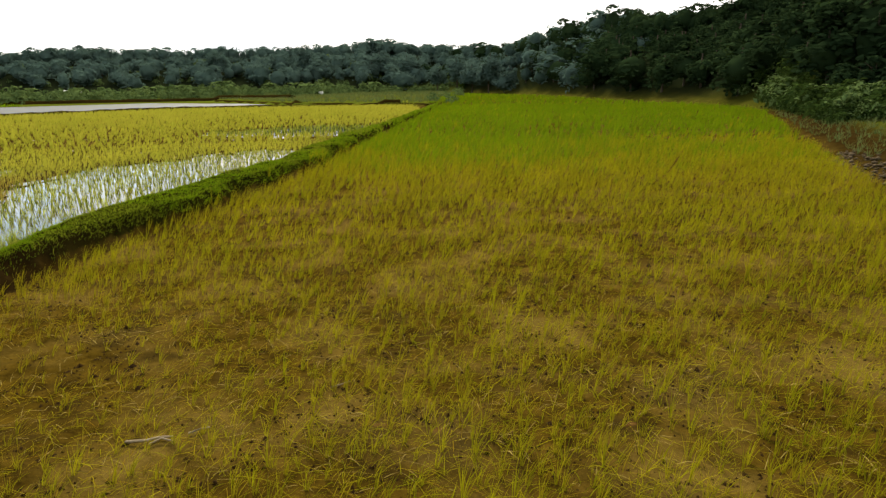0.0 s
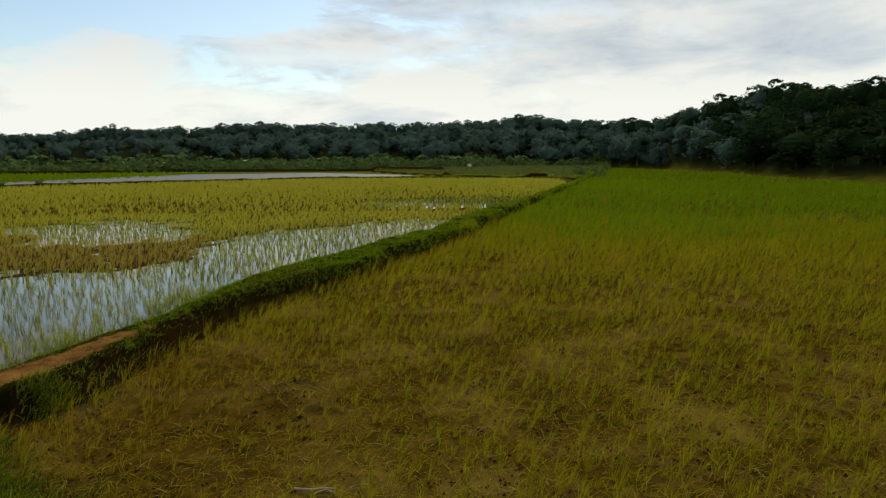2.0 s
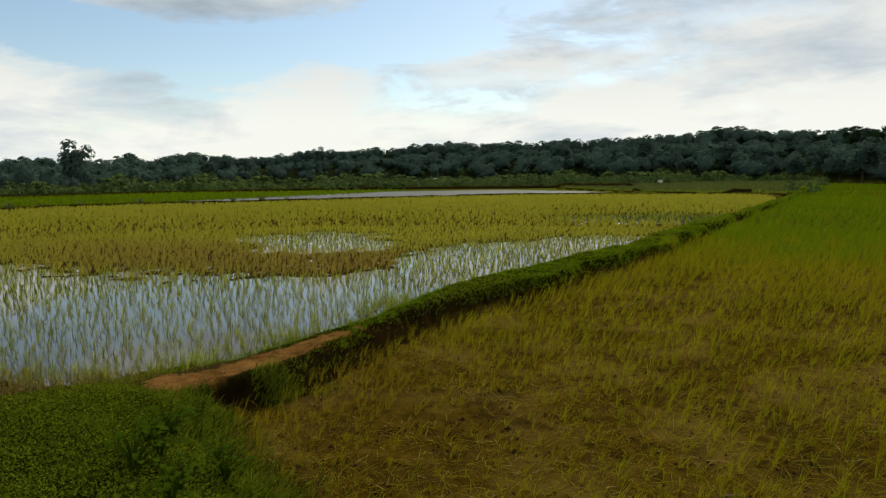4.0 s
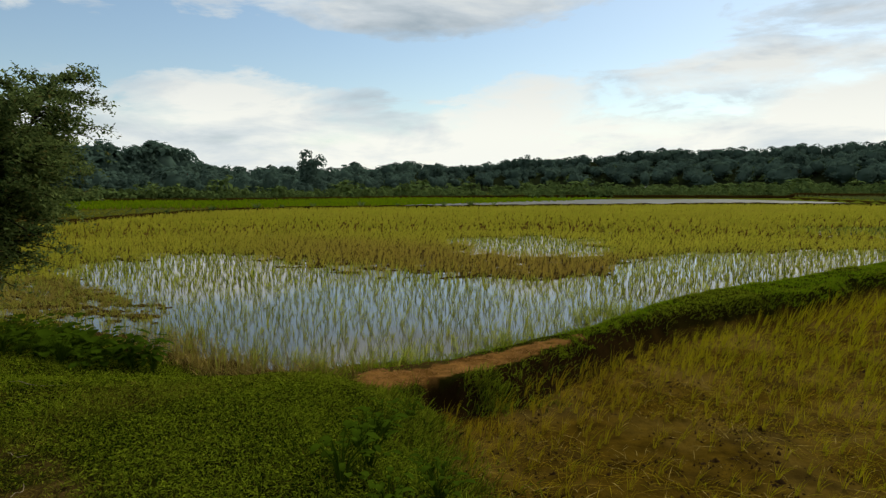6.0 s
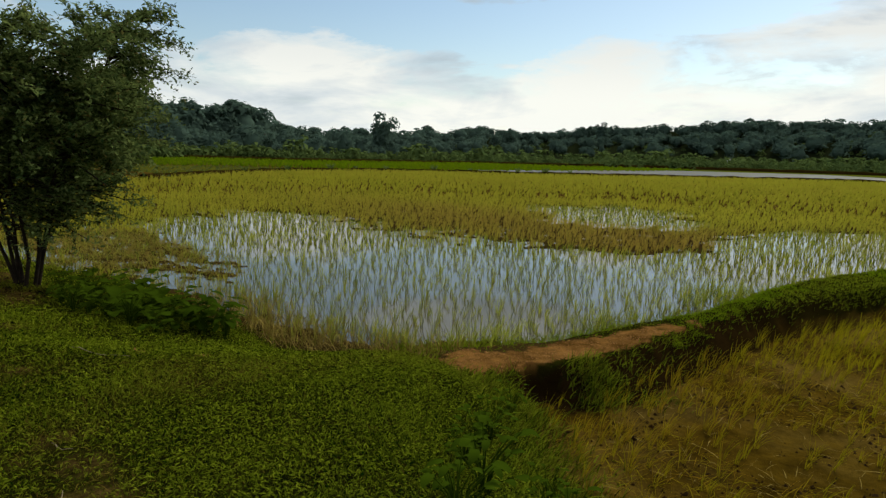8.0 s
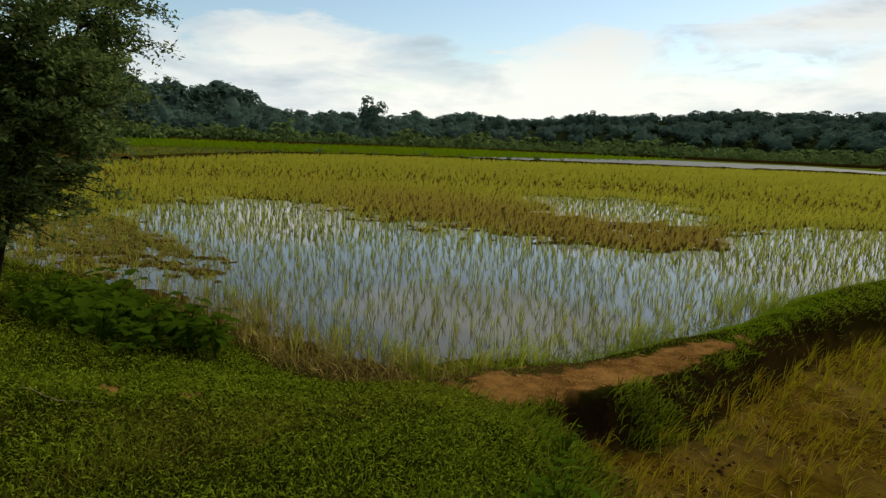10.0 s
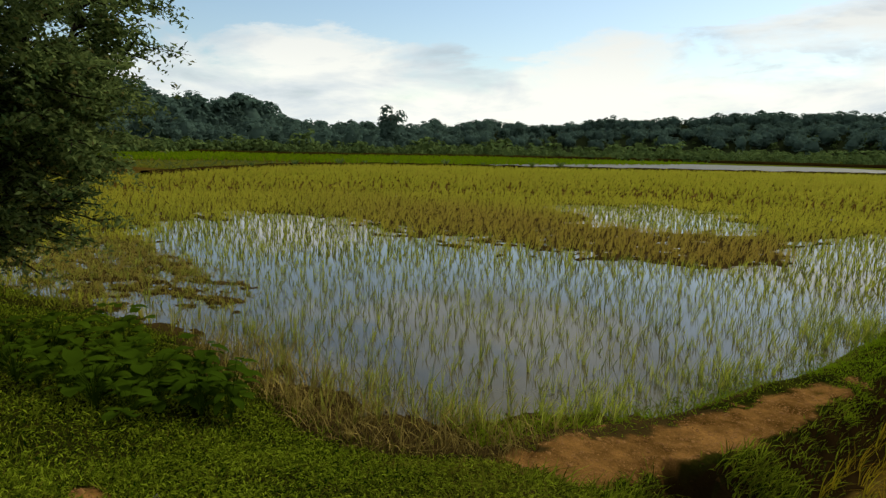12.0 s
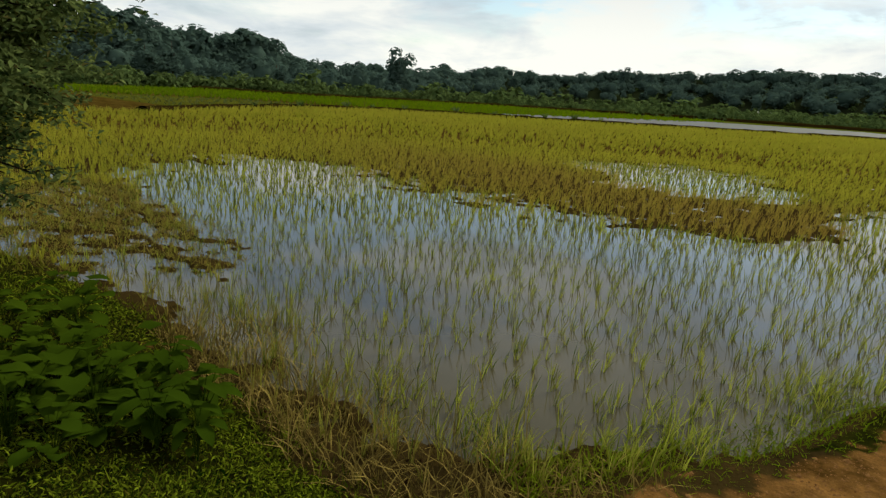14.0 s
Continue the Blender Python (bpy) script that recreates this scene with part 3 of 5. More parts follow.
def build_left_rice():
    pieces, standing = [], []
    for step, near, far, count, segs, width in ((0.152, 0, 9, 7, 3, 0.0062), (0.148, 9, 24, 4, 1, 0.0120), (0.32, 24, 90, 7, 1, 0.040)):
        x, y = scatter(-66, 8, -22, 86, step, 0.62, 0.18)
        r = away(x, y)
        keep = inside(x, y, LEFT_X, LEFT_Y) & (r >= near) & (r < far) & (np.degrees(np.arctan2(-(x + 2), y)) < 102)
        x, y, r = x[keep], y[keep], r[keep]
        z, wet = height(x, y), flooded(x, y)
        patch = cloudy(x, y, 0.16, 61)
        brown = 0.80 * np.exp(-(((x + 14.5) / 7.5) ** 2 + ((y - 11.8) / 4.0) ** 2)) + 0.45 * np.exp(-(((x + 9.5) / 2.5) ** 2 + ((y - 13) / 3) ** 2))
        shore = np.exp(-((y - np.interp(x, SHORE_X, SHORE_Y)) / 0.55) ** 2) * (x > -11)
        dry = np.clip(0.05 + 0.9 * brown * (~wet) + 0.35 * (patch - 0.45) + 0.45 * shore, 0, 1)
        thin = rng.uniform(0, 1, len(x)) < np.where(wet, 0.95, np.where(r < 30, 0.84, 1.0)) * np.where(patch < 0.3, 0.8, 1)
        tall = (1 + 0.25 * np.exp(-((y - np.interp(x, SHORE_X, SHORE_Y) - 0.6) / 0.8) ** 2) * (x > -10)) * np.where(wet, 0.20, np.where(r < 8, 0.20, 0.25)) * (1 + 0.25 * (patch - 0.5)) + 0.05 * smooth((r - 25) / 20)
        shoal = inside(x, y, [-17, -13.6, -11.2, -10.4, -12.3, -16], [3.4, 4.3, 4.4, 3.2, 2.3, 1.2])
        tall, dry = np.where(shoal & ~wet, tall * 0.5, tall), np.where(shoal & ~wet, np.clip(dry + 0.55, 0, 1), dry)
        near_shore = shoal | (y - np.interp(x, SHORE_X, SHORE_Y) < 1.7) & (x > -10.5)
        for chosen, sel, n, w in ((standing, thin & (wet | near_shore), count, width), (pieces, thin & ~wet & ~near_shore, count + 3, width * 1.3)):
            if sel.any():
                chosen.append(hills(x[sel], y[sel], np.maximum(z, -0.02)[sel], n, tall[sel], w, segs + (chosen is standing and segs < 2), 0.20, (0.16, 0.03), dry[sel]))
    # plants crowding the wet margin, the foot of the raised path and the weedy shoals
    n = 850
    x = rng.uniform(-10.4, -6.1, n)
    y = np.interp(x, SHORE_X, SHORE_Y) + rng.uniform(0.05, 1.1, n)
    x[:500], y[:500] = rng.uniform(-15.8, -10.6, 500), rng.uniform(1.6, 4.2, 500)
    yy = rng.uniform(3.9, 9.5, 520)
    x, y = np.concatenate([x, np.interp(yy, BUND_Y, BUND_L) - np.abs(rng.normal(0.02, 0.3, 520))]), np.concatenate([y, yy])
    keep = (x < np.interp(y, BUND_Y, BUND_L) + 0.12) & (cloudy(x, y, 2.1, 63) > 0.42) & ((np.arange(len(x)) >= 500) | (~flooded(x, y) & (y > np.interp(x, SHORE_X, SHORE_Y) + 0.1)))
    x, y = x[keep], y[keep]
    off = y - np.interp(x, SHORE_X, SHORE_Y)
    thick = (rng.uniform(0, 1, len(x)) < 0.4) | (off > 0.5)
    x, y, off = x[thick], y[thick], off[thick]
    tall = np.where(x < -10.5, 0.08, np.where(off < 0.35, 0.13, 0.21) + 0.08 * rng.uniform(0, 1, len(x)))
    dry = np.clip(0.85 - 0.75 * off + rng.normal(0, 0.25, len(x)), 0, 1) * (x < -6.7) * (x > -10.5) + 0.7 * (x < -10.5)
    standing.append(hills(x, y, np.maximum(height(x, y), -0.02), 5, tall, 0.0062, 3, 0.36, (0.10, 0.0), dry))
    n = 5200
    x, y = rng.uniform(-17.5, -10.4, n), rng.uniform(0.6, 4.5, n)
    keep = inside(x, y, [-18, -13.8, -11.2, -10.4, -11.6, -17], [3.6, 4.4, 4.4, 3.2, 2.2, 0.5]) & (y > np.interp(x, SHORE_X, SHORE_Y) + 0.05) & (~flooded(x, y) | (rng.uniform(0, 1, n) < 0.2))
    x, y = x[keep], y[keep]
    standing.append(hills(x, y, np.maximum(height(x, y), -0.02), 5, 0.05 + 0.09 * rng.uniform(0, 1, len(x)) * smooth((-10.5 - x) / 4) + 0.03, 0.0085, 2, 0.9, (0.1, 0.0), np.clip(rng.normal(0.62, 0.25, len(x)), 0, 1)))
    v, f, d = joined(standing)
    stuff("rice_in_water", array_mesh("rice_in_water", v, f, M_RICE_WET, {"dry": d}), "young green rice standing in shallow water", "rice")
    v, f, d = joined(pieces)
    stuff("rice_plants", array_mesh("rice_plants", v, f, M_RICE, {"dry": d}), "yellowing rice on wet brown mud beside open water", "rice")


def build_right_rice():
    pieces, green = [], []
    for step, near, far, count, segs, width in ((0.138, 0, 8, 9, 3, 0.0050), (0.17, 8, 28, 8, 1, 0.016), (0.36, 28, 70, 8, 1, 0.045), (0.75, 70, 215, 8, 1, 0.13)):
        x, y = scatter(-8, 62, 0, 190, step, 0.6) if far > 30 else scatter(-8, 32, 0, 32, step, 0.5, 0.12)
        xr, xe = np.interp(y, BUND_Y, BUND_R), np.interp(y, RIGHT_Y, RIGHT_X)
        r = away(x, y)
        edge = y - np.interp(x, BANK_X, BANK_Y)
        keep = (x > xr - 0.12) & (x < xe - 0.2) & (edge > 0.05) & (r >= near) & (r < far) & (climb(x, y) < -3)
        x, y, r = x[keep], y[keep], r[keep]
        z = height(x, y)
        patch, fine = cloudy(x, y, 0.45, 71), cloudy(x, y, 1.3, 77)
        lush = smooth((y - 10 - 14 * (cloudy(x, y, 0.15, 79) - 0.5)) / 24)
        poor = smooth((-1.2 - x) / 3) * smooth((9.0 - y) / 4)
        keep = rng.uniform(0, 1, len(x)) < np.clip(0.50 - 0.16 * poor - 0.16 * smooth((8 - y) / 3) + 0.9 * (patch - 0.45) + 0.25 * fine + lush + 0.5 * smooth((r - 9) / 8), 0, 1)
        tall = (0.30 - 0.07 * poor) + 0.16 * (patch - 0.5) + 0.12 * lush + 0.08 * np.exp(-((x - np.interp(y, BUND_Y, BUND_R)) / 1.2) ** 2)
        dry = np.clip((0.14 + 0.38 * poor) * (1 - lush) + 0.6 * (fine - 0.5), 0, 1)
        mixed = lush + rng.normal(0, 0.20, len(x)) - 0.12
        for chosen, where in ((pieces, keep & (mixed < 0.5)), (green, keep & (mixed >= 0.5))):
            if where.any():
                chosen.append(hills(x[where], y[where], z[where], count, tall[where] * np.where(r[where] < 8, 0.8, 1.0), width, segs, 0.26, (0.30, 0.10), dry[where]))
    n = 30000
    x, y = rng.uniform(-5.4, 7.5, n), 2.0 + 9.0 * rng.uniform(0, 1, n) ** 1.4
    keep = (x > np.interp(y, BUND_Y, BUND_R)) & (x < np.interp(y, RIGHT_Y, RIGHT_X) - 0.2) & (y - np.interp(x, BANK_X, BANK_Y) > 0.02) & (cloudy(x, y, 1.1, 131) > 0.36)
    x, y = x[keep], y[keep]
    n = len(x)
    hh = rng.gamma(2.0, 0.028, n)
    pieces.append(blades(np.stack([x, y, height(x, y) + 0.004], 1), rng.normal(0.5, 1.3, n), hh, rng.uniform(0.08, 0.30, n), rng.uniform(0.0035, 0.007, n), 3, dry=np.clip(rng.normal(0.25, 0.3, n) + 0.3 * smooth((1.0 - x) / 5) * smooth((9.5 - y) / 4), 0, 1), droop=0.5))
    v, f, d = joined(pieces)
    stuff("rice_seedlings", array_mesh("rice_seedlings", v, f, M_SEEDLING, {"dry": d}), "sparse yellowing rice seedlings on drying cracked mud", "rice")
    v, f, d = joined(green)
    stuff("rice_crop", array_mesh("rice_crop", v, f, M_RICE_GREEN, {"dry": d}), "dense bright green rice crop in a dry field", "rice")


def build_far_rice():
    px = [-64, -64, -55, -49, -48, -55, -86, -90, -104, -80]
    py = [8, 22, 28, 39, 66, 88, 69, 41, 30, 5]
    x, y = scatter(-105, -42, 4, 90, 0.75, 0.6)
    keep = inside(x, y, px, py)
    x, y = x[keep], y[keep]
    v, f, d = hills(x, y, height(x, y), 7, np.full(len(x), 0.42), 0.13, 1, 0.3, (0.1, 0), np.zeros(len(x)))
    stuff("rice_field_far", array_mesh("rice_field_far", v, f, M_RICE_GREEN, {"dry": d}), "distant bright green rice field beyond a low earth bank", "rice")


# ---- turf and tufts ----
def build_turf():
    pieces = []
    # short grass of the bank, thick near the walk and coarser away from it
    n = 1400000
    x, y = rng.uniform(-14, 2, n), rng.uniform(-6.0, 5.2, n)
    r = away(x, y)
    keep = rng.uniform(0, 1, n) < (0.45 + 0.55 * smooth((y + 2.2) / 2.0)) / (1 + (r / 1.9) ** 2)
    x, y, r = x[keep], y[keep], r[keep]
    z, kinds = land(x, y)
    bank = np.where(x < -6.0, np.interp(x, SHORE_X, SHORE_Y), np.interp(x, BANK_X, BANK_Y)) - y
    patch = cloudy(x, y, 1.7, 91)
    keep = (r < 9) & ((kinds["turf"] > 0.5) | ((bank > -0.3) & (x < -6.6))) & (kinds["path"] < 0.35 + 0.2 * (patch - 0.5)) & (kinds["bank"] < 0.4) & (bank > np.where(x < -6.0, -0.14, 0.05) + 0.3 * (patch - 0.5)) & (rng.uniform(0, 1, len(x)) < (0.35 + 1.2 * patch) * (1 - 0.85 * worn(x, y)))
    x, y, z, patch, r = x[keep], y[keep], z[keep], patch[keep], r[keep]
    n = len(x)
    hh = (0.024 + 0.005 * r) * rng.uniform(0.5, 1.6, n) * (0.35 + 2.4 * patch ** 2)
    pieces.append(blades(np.stack([x, y, z - 0.006], 1), rng.uniform(0, 6.3, n), hh, hh * rng.uniform(0.3, 1.3, n), (0.0085 + 0.0022 * r) * rng.uniform(0.6, 1.3, n), 1, dry=np.clip(rng.normal(0.02, 0.10, n) + (rng.uniform(0, 1, n) < 0.05) * 0.8 + 0.35 * smooth((cloudy(x, y, 0.9, 93) - 0.5) / 0.2) + 0.40 * worn(x, y), 0, 1), droop=0.2))
    n = 60000
    x, y = rng.uniform(-9, 0.5, n), rng.uniform(-1.2, 3.2, n)
    keep = (rng.uniform(0, 1, n) < worn(x, y) * 0.8) & (land(x, y)[1]["turf"] > 0.5) & (away(x, y) < 5)
    x, y = x[keep], y[keep]
    n = len(x)
    pieces.append(blades(np.stack([x, y, height(x, y) + 0.002], 1), rng.uniform(0, 6.3, n), rng.uniform(0.004, 0.03, n), rng.uniform(0.03, 0.10, n), rng.uniform(0.003, 0.006, n), 2, dry=np.clip(rng.normal(0.8, 0.25, n), 0, 1)))
    # low round leaves among the blades
    n = 860000
    x, y = rng.uniform(-11, 1.2, n), rng.uniform(-1.8, 4.4, n)
    fade = smooth((y + 1.8 + 1.2 * (cloudy(x, y, 0.8, 141) - 0.5)) / 1.5) * smooth((1.2 - x) / 1.4)
    keep = rng.uniform(0, 1, n) < fade / (1 + (away(x, y) / 2.4) ** 2)
    x, y = x[keep], y[keep]
    n = len(x)
    z, kinds = land(x, y)
    bank = np.where(x < -6.0, np.interp(x, SHORE_X, SHORE_Y), np.interp(x, BANK_X, BANK_Y)) - y
    keep = (away(x, y) < 6.5) & (kinds["turf"] > 0.5) & (kinds["path"] < 0.4) & (bank > 0.03) & (rng.uniform(0, 1, n) < (0.2 + cloudy(x, y, 1.9, 92)) * (1 - 0.95 * worn(x, y))) & (kinds["bank"] < 0.35)
    x, y, z = x[keep], y[keep], z[keep]
    n = len(x)
    up = np.stack([rng.normal(0, 0.6, n), rng.normal(0, 0.6, n), np.ones(n)], 1)
    v, f = leaf_quads(np.stack([x, y, z + rng.uniform(0.004, 0.045, n)], 1), up, rng.uniform(0.014, 0.029, n) * (1 + 0.14 * away(x, y)), 0.26)
    pieces.append((v, f, np.repeat(np.clip(rng.normal(0.0, 0.12, n) + 0.4 * worn(x, y), 0, 1), 4)))
    v, f, d = joined(pieces)
    stuff("grass", array_mesh("grass", v, f, M_GRASS, {"dry": d}), "short green turf on the sloping field bank", "grass")
    pieces = []
    # the raised path
    for dens, y0, y1, h, w in ((2900, 3.8, 8, 0.040, 0.0062), (2700, 8, 11, 0.042, 0.0078), (1500, 11, 26, 0.048, 0.015), (110, 26, 70, 0.13, 0.07), (30, 70, 185, 0.25, 0.16)):
        n = int(dens * (y1 - y0) * 1.9)
        y = rng.uniform(y0, y1, n)
        xl, xr = np.interp(y, BUND_Y, BUND_L), np.interp(y, BUND_Y, BUND_R)
        x = xl - 0.1 + (xr - xl + 0.12) * rng.uniform(0, 1, n)
        z, kinds = land(x, y)
        keep = (kinds["path"] < 0.3) & (z > 0.02) & ((y > 6.8) | (x > -5.6) | (rng.uniform(0, 1, n) < 0.3)) & (rng.uniform(0, 1, n) < np.where((z < 0.13) & (xr - x < 0.5), np.where(y < 7.2, 0.8 * (cloudy(x, y, 1.9, 133) > 0.55), 0.12 + 0.6 * smooth((y - 8) / 3)), 0.95))
        x, y, z, e = x[keep], y[keep], z[keep], (xr - x)[keep]
        n = len(x)
        hh = h * rng.uniform(0.5, 1.5, n) * np.where(e < 0.4, 1.35, 1.0)
        pieces.append(blades(np.stack([x, y, z - 0.015], 1), np.where(e < 0.4, rng.normal(0, 0.8, n), rng.uniform(0, 6.3, n)), hh, hh * rng.uniform(0.3, 1.5, n), w * rng.uniform(0.6, 1.3, n), 2, dry=np.clip(rng.normal(0, 0.10, n) + 0.35 * (cloudy(x, y, 0.8, 95) > 0.62), 0, 1), droop=0.4))
    n = 4200
    y = 3.8 + 9.0 * rng.uniform(0, 1, n) ** 1.3
    x = np.interp(y, BUND_Y, BUND_L) + rng.normal(0.0, 0.12, n)
    keep = (cloudy(x, y, 2.4, 135) > 0.44) & (land(x, y)[1]["path"] < 0.3)
    x, y = x[keep], y[keep]
    n = len(x)
    hh = rng.uniform(0.03, 0.13, n)
    pieces.append(blades(np.stack([x, y, np.maximum(height(x, y), -0.02) - 0.01], 1), rng.uniform(0, 6.3, n), hh, hh * rng.uniform(0.3, 1.3, n), rng.uniform(0.005, 0.010, n), 2, dry=np.clip(rng.normal(0.25, 0.25, n), 0, 1), droop=0.4))
    v, f, d = joined(pieces)
    stuff("bund_grass", array_mesh("bund_grass", v, f, M_BUND_LIT, {"dry": d}), "bright green grass on the raised earth path between fields, lightened as if lit", "grass")
    # long grass hanging over the cut edge and round the hollow
    n = 9000
    y = rng.uniform(3.3, 26, n)
    x = np.interp(y, BUND_Y, BUND_R) - 0.34 + rng.normal(0, 0.06, n)
    m = rng.uniform(0, 1, n) < 0.45
    bx = rng.uniform(-5.3, -2.6, n)
    x, y = np.where(m, x, bx), np.where(m, y, np.interp(bx, BANK_X, BANK_Y) - 0.15 + rng.normal(0, 0.22, n))
    for cx, cy, k in ((-5.26, 4.92, 900), (-5.52, 3.98, 700), (-4.95, 5.4, 200)):
        x, y = np.concatenate([x, rng.normal(cx, 0.11, k)]), np.concatenate([y, rng.normal(cy, 0.13, k)])
    for cy in (4.95, 5.2, 5.5, 5.75, 6.05, 6.4, 6.7):
        k = int(rng.integers(30, 90))
        x, y = np.concatenate([x, rng.normal(np.interp(cy, BUND_Y, BUND_R) - 0.22, 0.08, k)]), np.concatenate([y, rng.normal(cy, 0.11, k)])
    keep = (cloudy(x, y, 1.1, 97) > 0.42) | (np.arange(len(x)) >= 9000)
    keep &= land(x, y)[1]["path"] < 0.25
    keep &= (np.hypot((x + 5.46) / 0.24, (y - 4.50) / 0.21) > 0.95)
    x, y = x[keep], y[keep]
    n = len(x)
    hh = rng.uniform(0.05, 0.18, n) * np.where(y > 5.15, 0.65, 1.0)
    v, f, d = blades(np.stack([x, y, height(x, y) - 0.02], 1), rng.normal(0.6, 1.2, n), hh, hh * rng.uniform(0.2, 1.2, n), rng.uniform(0.005, 0.009, n) * (1 + 0.05 * y), 3, dry=np.clip(rng.normal(0.1, 0.2, n), 0, 1), droop=0.4)
    stuff("long_grass", array_mesh("long_grass", v, f, M_GRASS, {"dry": d}), "longer rank grass along the eroded bank edge", "grass")


def build_wild_grass():
    """Rank grass on the fallow plot and along the strip beside the dry field."""
    pieces = []
    x, y = scatter(-60, 8, 66, 165, 0.8, 0.9)
    keep = inside(x, y, [-32, -16, -4, 0.5, 6, -60], [98, 74, 69, 66, 160, 165]) & (x < np.interp(y, BUND_Y, BUND_L) + 0.5)
    pieces.append((x[keep], y[keep], 6, 0.35, 0.10))
    x, y = scatter(3, 60, 6, 110, 0.42, 0.9)
    e = x - np.interp(y, RIGHT_Y, RIGHT_X)
    keep = (e > 0.2) & (e < 26) & (climb(x, y) < -2) & (rng.uniform(0, 1, len(x)) < 0.55 + 0.45 * smooth((e - 2) / 4)) & (cloudy(x, y, 0.22, 111) > 0.28)
    pieces.append((x[keep], y[keep], 5, 0.30, 0.045))
    x, y = scatter(-66, -40, 6, 30, 0.8, 0.9)
    keep = inside(x, y, [-64, -64, -55, -52, -50, -44], [8, 22, 28, 26, 19, 12]) & (cloudy(x, y, 0.25, 119) > 0.25)
    pieces.append((x[keep], y[keep], 7, 0.16, 0.12))
    out = [hills(x, y, height(x, y), n, h * (0.5 + cloudy(x, y, 0.3, 113)), w, 1, 0.6, (0.05, 0), 0.5 * cloudy(x, y, 0.2, 117)) for x, y, n, h, w in pieces]
    v, f, d = joined(out)
    stuff("wild_grass", array_mesh("wild_grass", v, f, M_SHRUB, {"dry": d}), "rough uncut grass and weeds on fallow ground", "grass")


def build_litter():
    # bleached stalks and fallen straw by the water's edge and in the dry field
    n = 1900
    x = rng.uniform(-9.4, -6.2, n)
    y = np.interp(x, SHORE_X, SHORE_Y) + np.abs(rng.normal(0.18, 0.35, n)) - 0.03
    x[:300], y[:300] = rng.uniform(-15.5, -11, 300), rng.uniform(1.8, 4.0, 300)
    x2, y2 = rng.uniform(-5.4, 3, 1700), rng.uniform(3.4, 7.5, 1700)
    x, y = np.concatenate([x, x2]), np.concatenate([y, y2])
    n = len(x)
    first = np.arange(n) < 1900
    keep = np.where(first, True, (y - np.interp(x, BANK_X, BANK_Y) > 0.1) & (x > np.interp(y, BUND_Y, BUND_R) + 0.1))
    x, y, first = x[keep], y[keep], first[keep]
    n = len(x)
    hh = np.where(first, rng.uniform(0.04, 0.24, n), rng.uniform(0.01, 0.06, n))
    v, f, d = blades(np.stack([x, y, np.where(x < -6, np.maximum(height(x, y), 0.004), height(x, y))], 1), rng.uniform(0, 6.3, n), hh, rng.uniform(0.04, 0.22, n), rng.uniform(0.004, 0.008, n), 2, droop=0.2)
    stuff("straw", array_mesh("straw", v, f, M_STRAW, {"dry": d}), "bleached dry rice stalks and fallen straw", "straw")
    # dark clods and stubble left on the mud
    n = 42000
    x, y = rng.uniform(-5.3, 9, n), rng.uniform(2, 15, n)
    keep = (x > np.interp(y, BUND_Y, BUND_R) + 0.1) & (x < np.interp(y, RIGHT_Y, RIGHT_X)) & (y - np.interp(x, BANK_X, BANK_Y) > 0.15) & (cloudy(x, y, 2.6, 103) > 0.46)
    x, y = x[keep], y[keep]
    wx, wy = rng.uniform(-15, -6.4, 4200), rng.uniform(1.6, 5.2, 4200)
    near = ((wy - np.interp(wx, SHORE_X, SHORE_Y) < 1.1) & ~flooded(wx, wy) & (wx > -10)) | inside(wx, wy, [-16, -13.6, -11.4, -10.9, -12.3, -16], [3.2, 3.9, 4.1, 3.3, 2.6, 1.4])
    near &= wy > np.interp(wx, SHORE_X, SHORE_Y) - 0.1
    # clods added in the hollow, to deepen the shade painted there
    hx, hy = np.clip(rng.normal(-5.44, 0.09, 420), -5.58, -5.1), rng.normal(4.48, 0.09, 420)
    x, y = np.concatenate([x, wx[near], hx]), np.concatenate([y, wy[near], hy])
    n = len(x)
    s = rng.gamma(2.0, 0.0028, n) + 0.0042
    s[-420:] *= 0.9
    unit = np.array([[1, 0, -0.3], [0, 1, -0.3], [-1, 0, -0.3], [0, -1, -0.3], [0, 0, 1.0]])
    tri = np.array([[0, 1, 4], [1, 2, 4], [2, 3, 4], [3, 0, 4]])
    v = unit[None] * (s[:, None, None] * rng.uniform(0.5, 1.4, (n, 5, 1))) * np.stack([rng.uniform(0.7, 1.8, n), rng.uniform(0.7, 1.4, n), rng.uniform(0.5, 1.2, n)], 1)[:, None]
    a = rng.uniform(0, 6.3, n)
    c, q = np.cos(a)[:, None], np.sin(a)[:, None]
    v = np.stack([v[..., 0] * c - v[..., 1] * q + x[:, None], v[..., 0] * q + v[..., 1] * c + y[:, None], v[..., 2] + (height(x, y) + s * 0.2)[:, None]], 2)
    f = (tri[None] + np.arange(n)[:, None, None] * 5).reshape(-1, 3)
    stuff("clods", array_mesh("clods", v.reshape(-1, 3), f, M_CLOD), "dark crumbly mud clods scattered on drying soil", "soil")


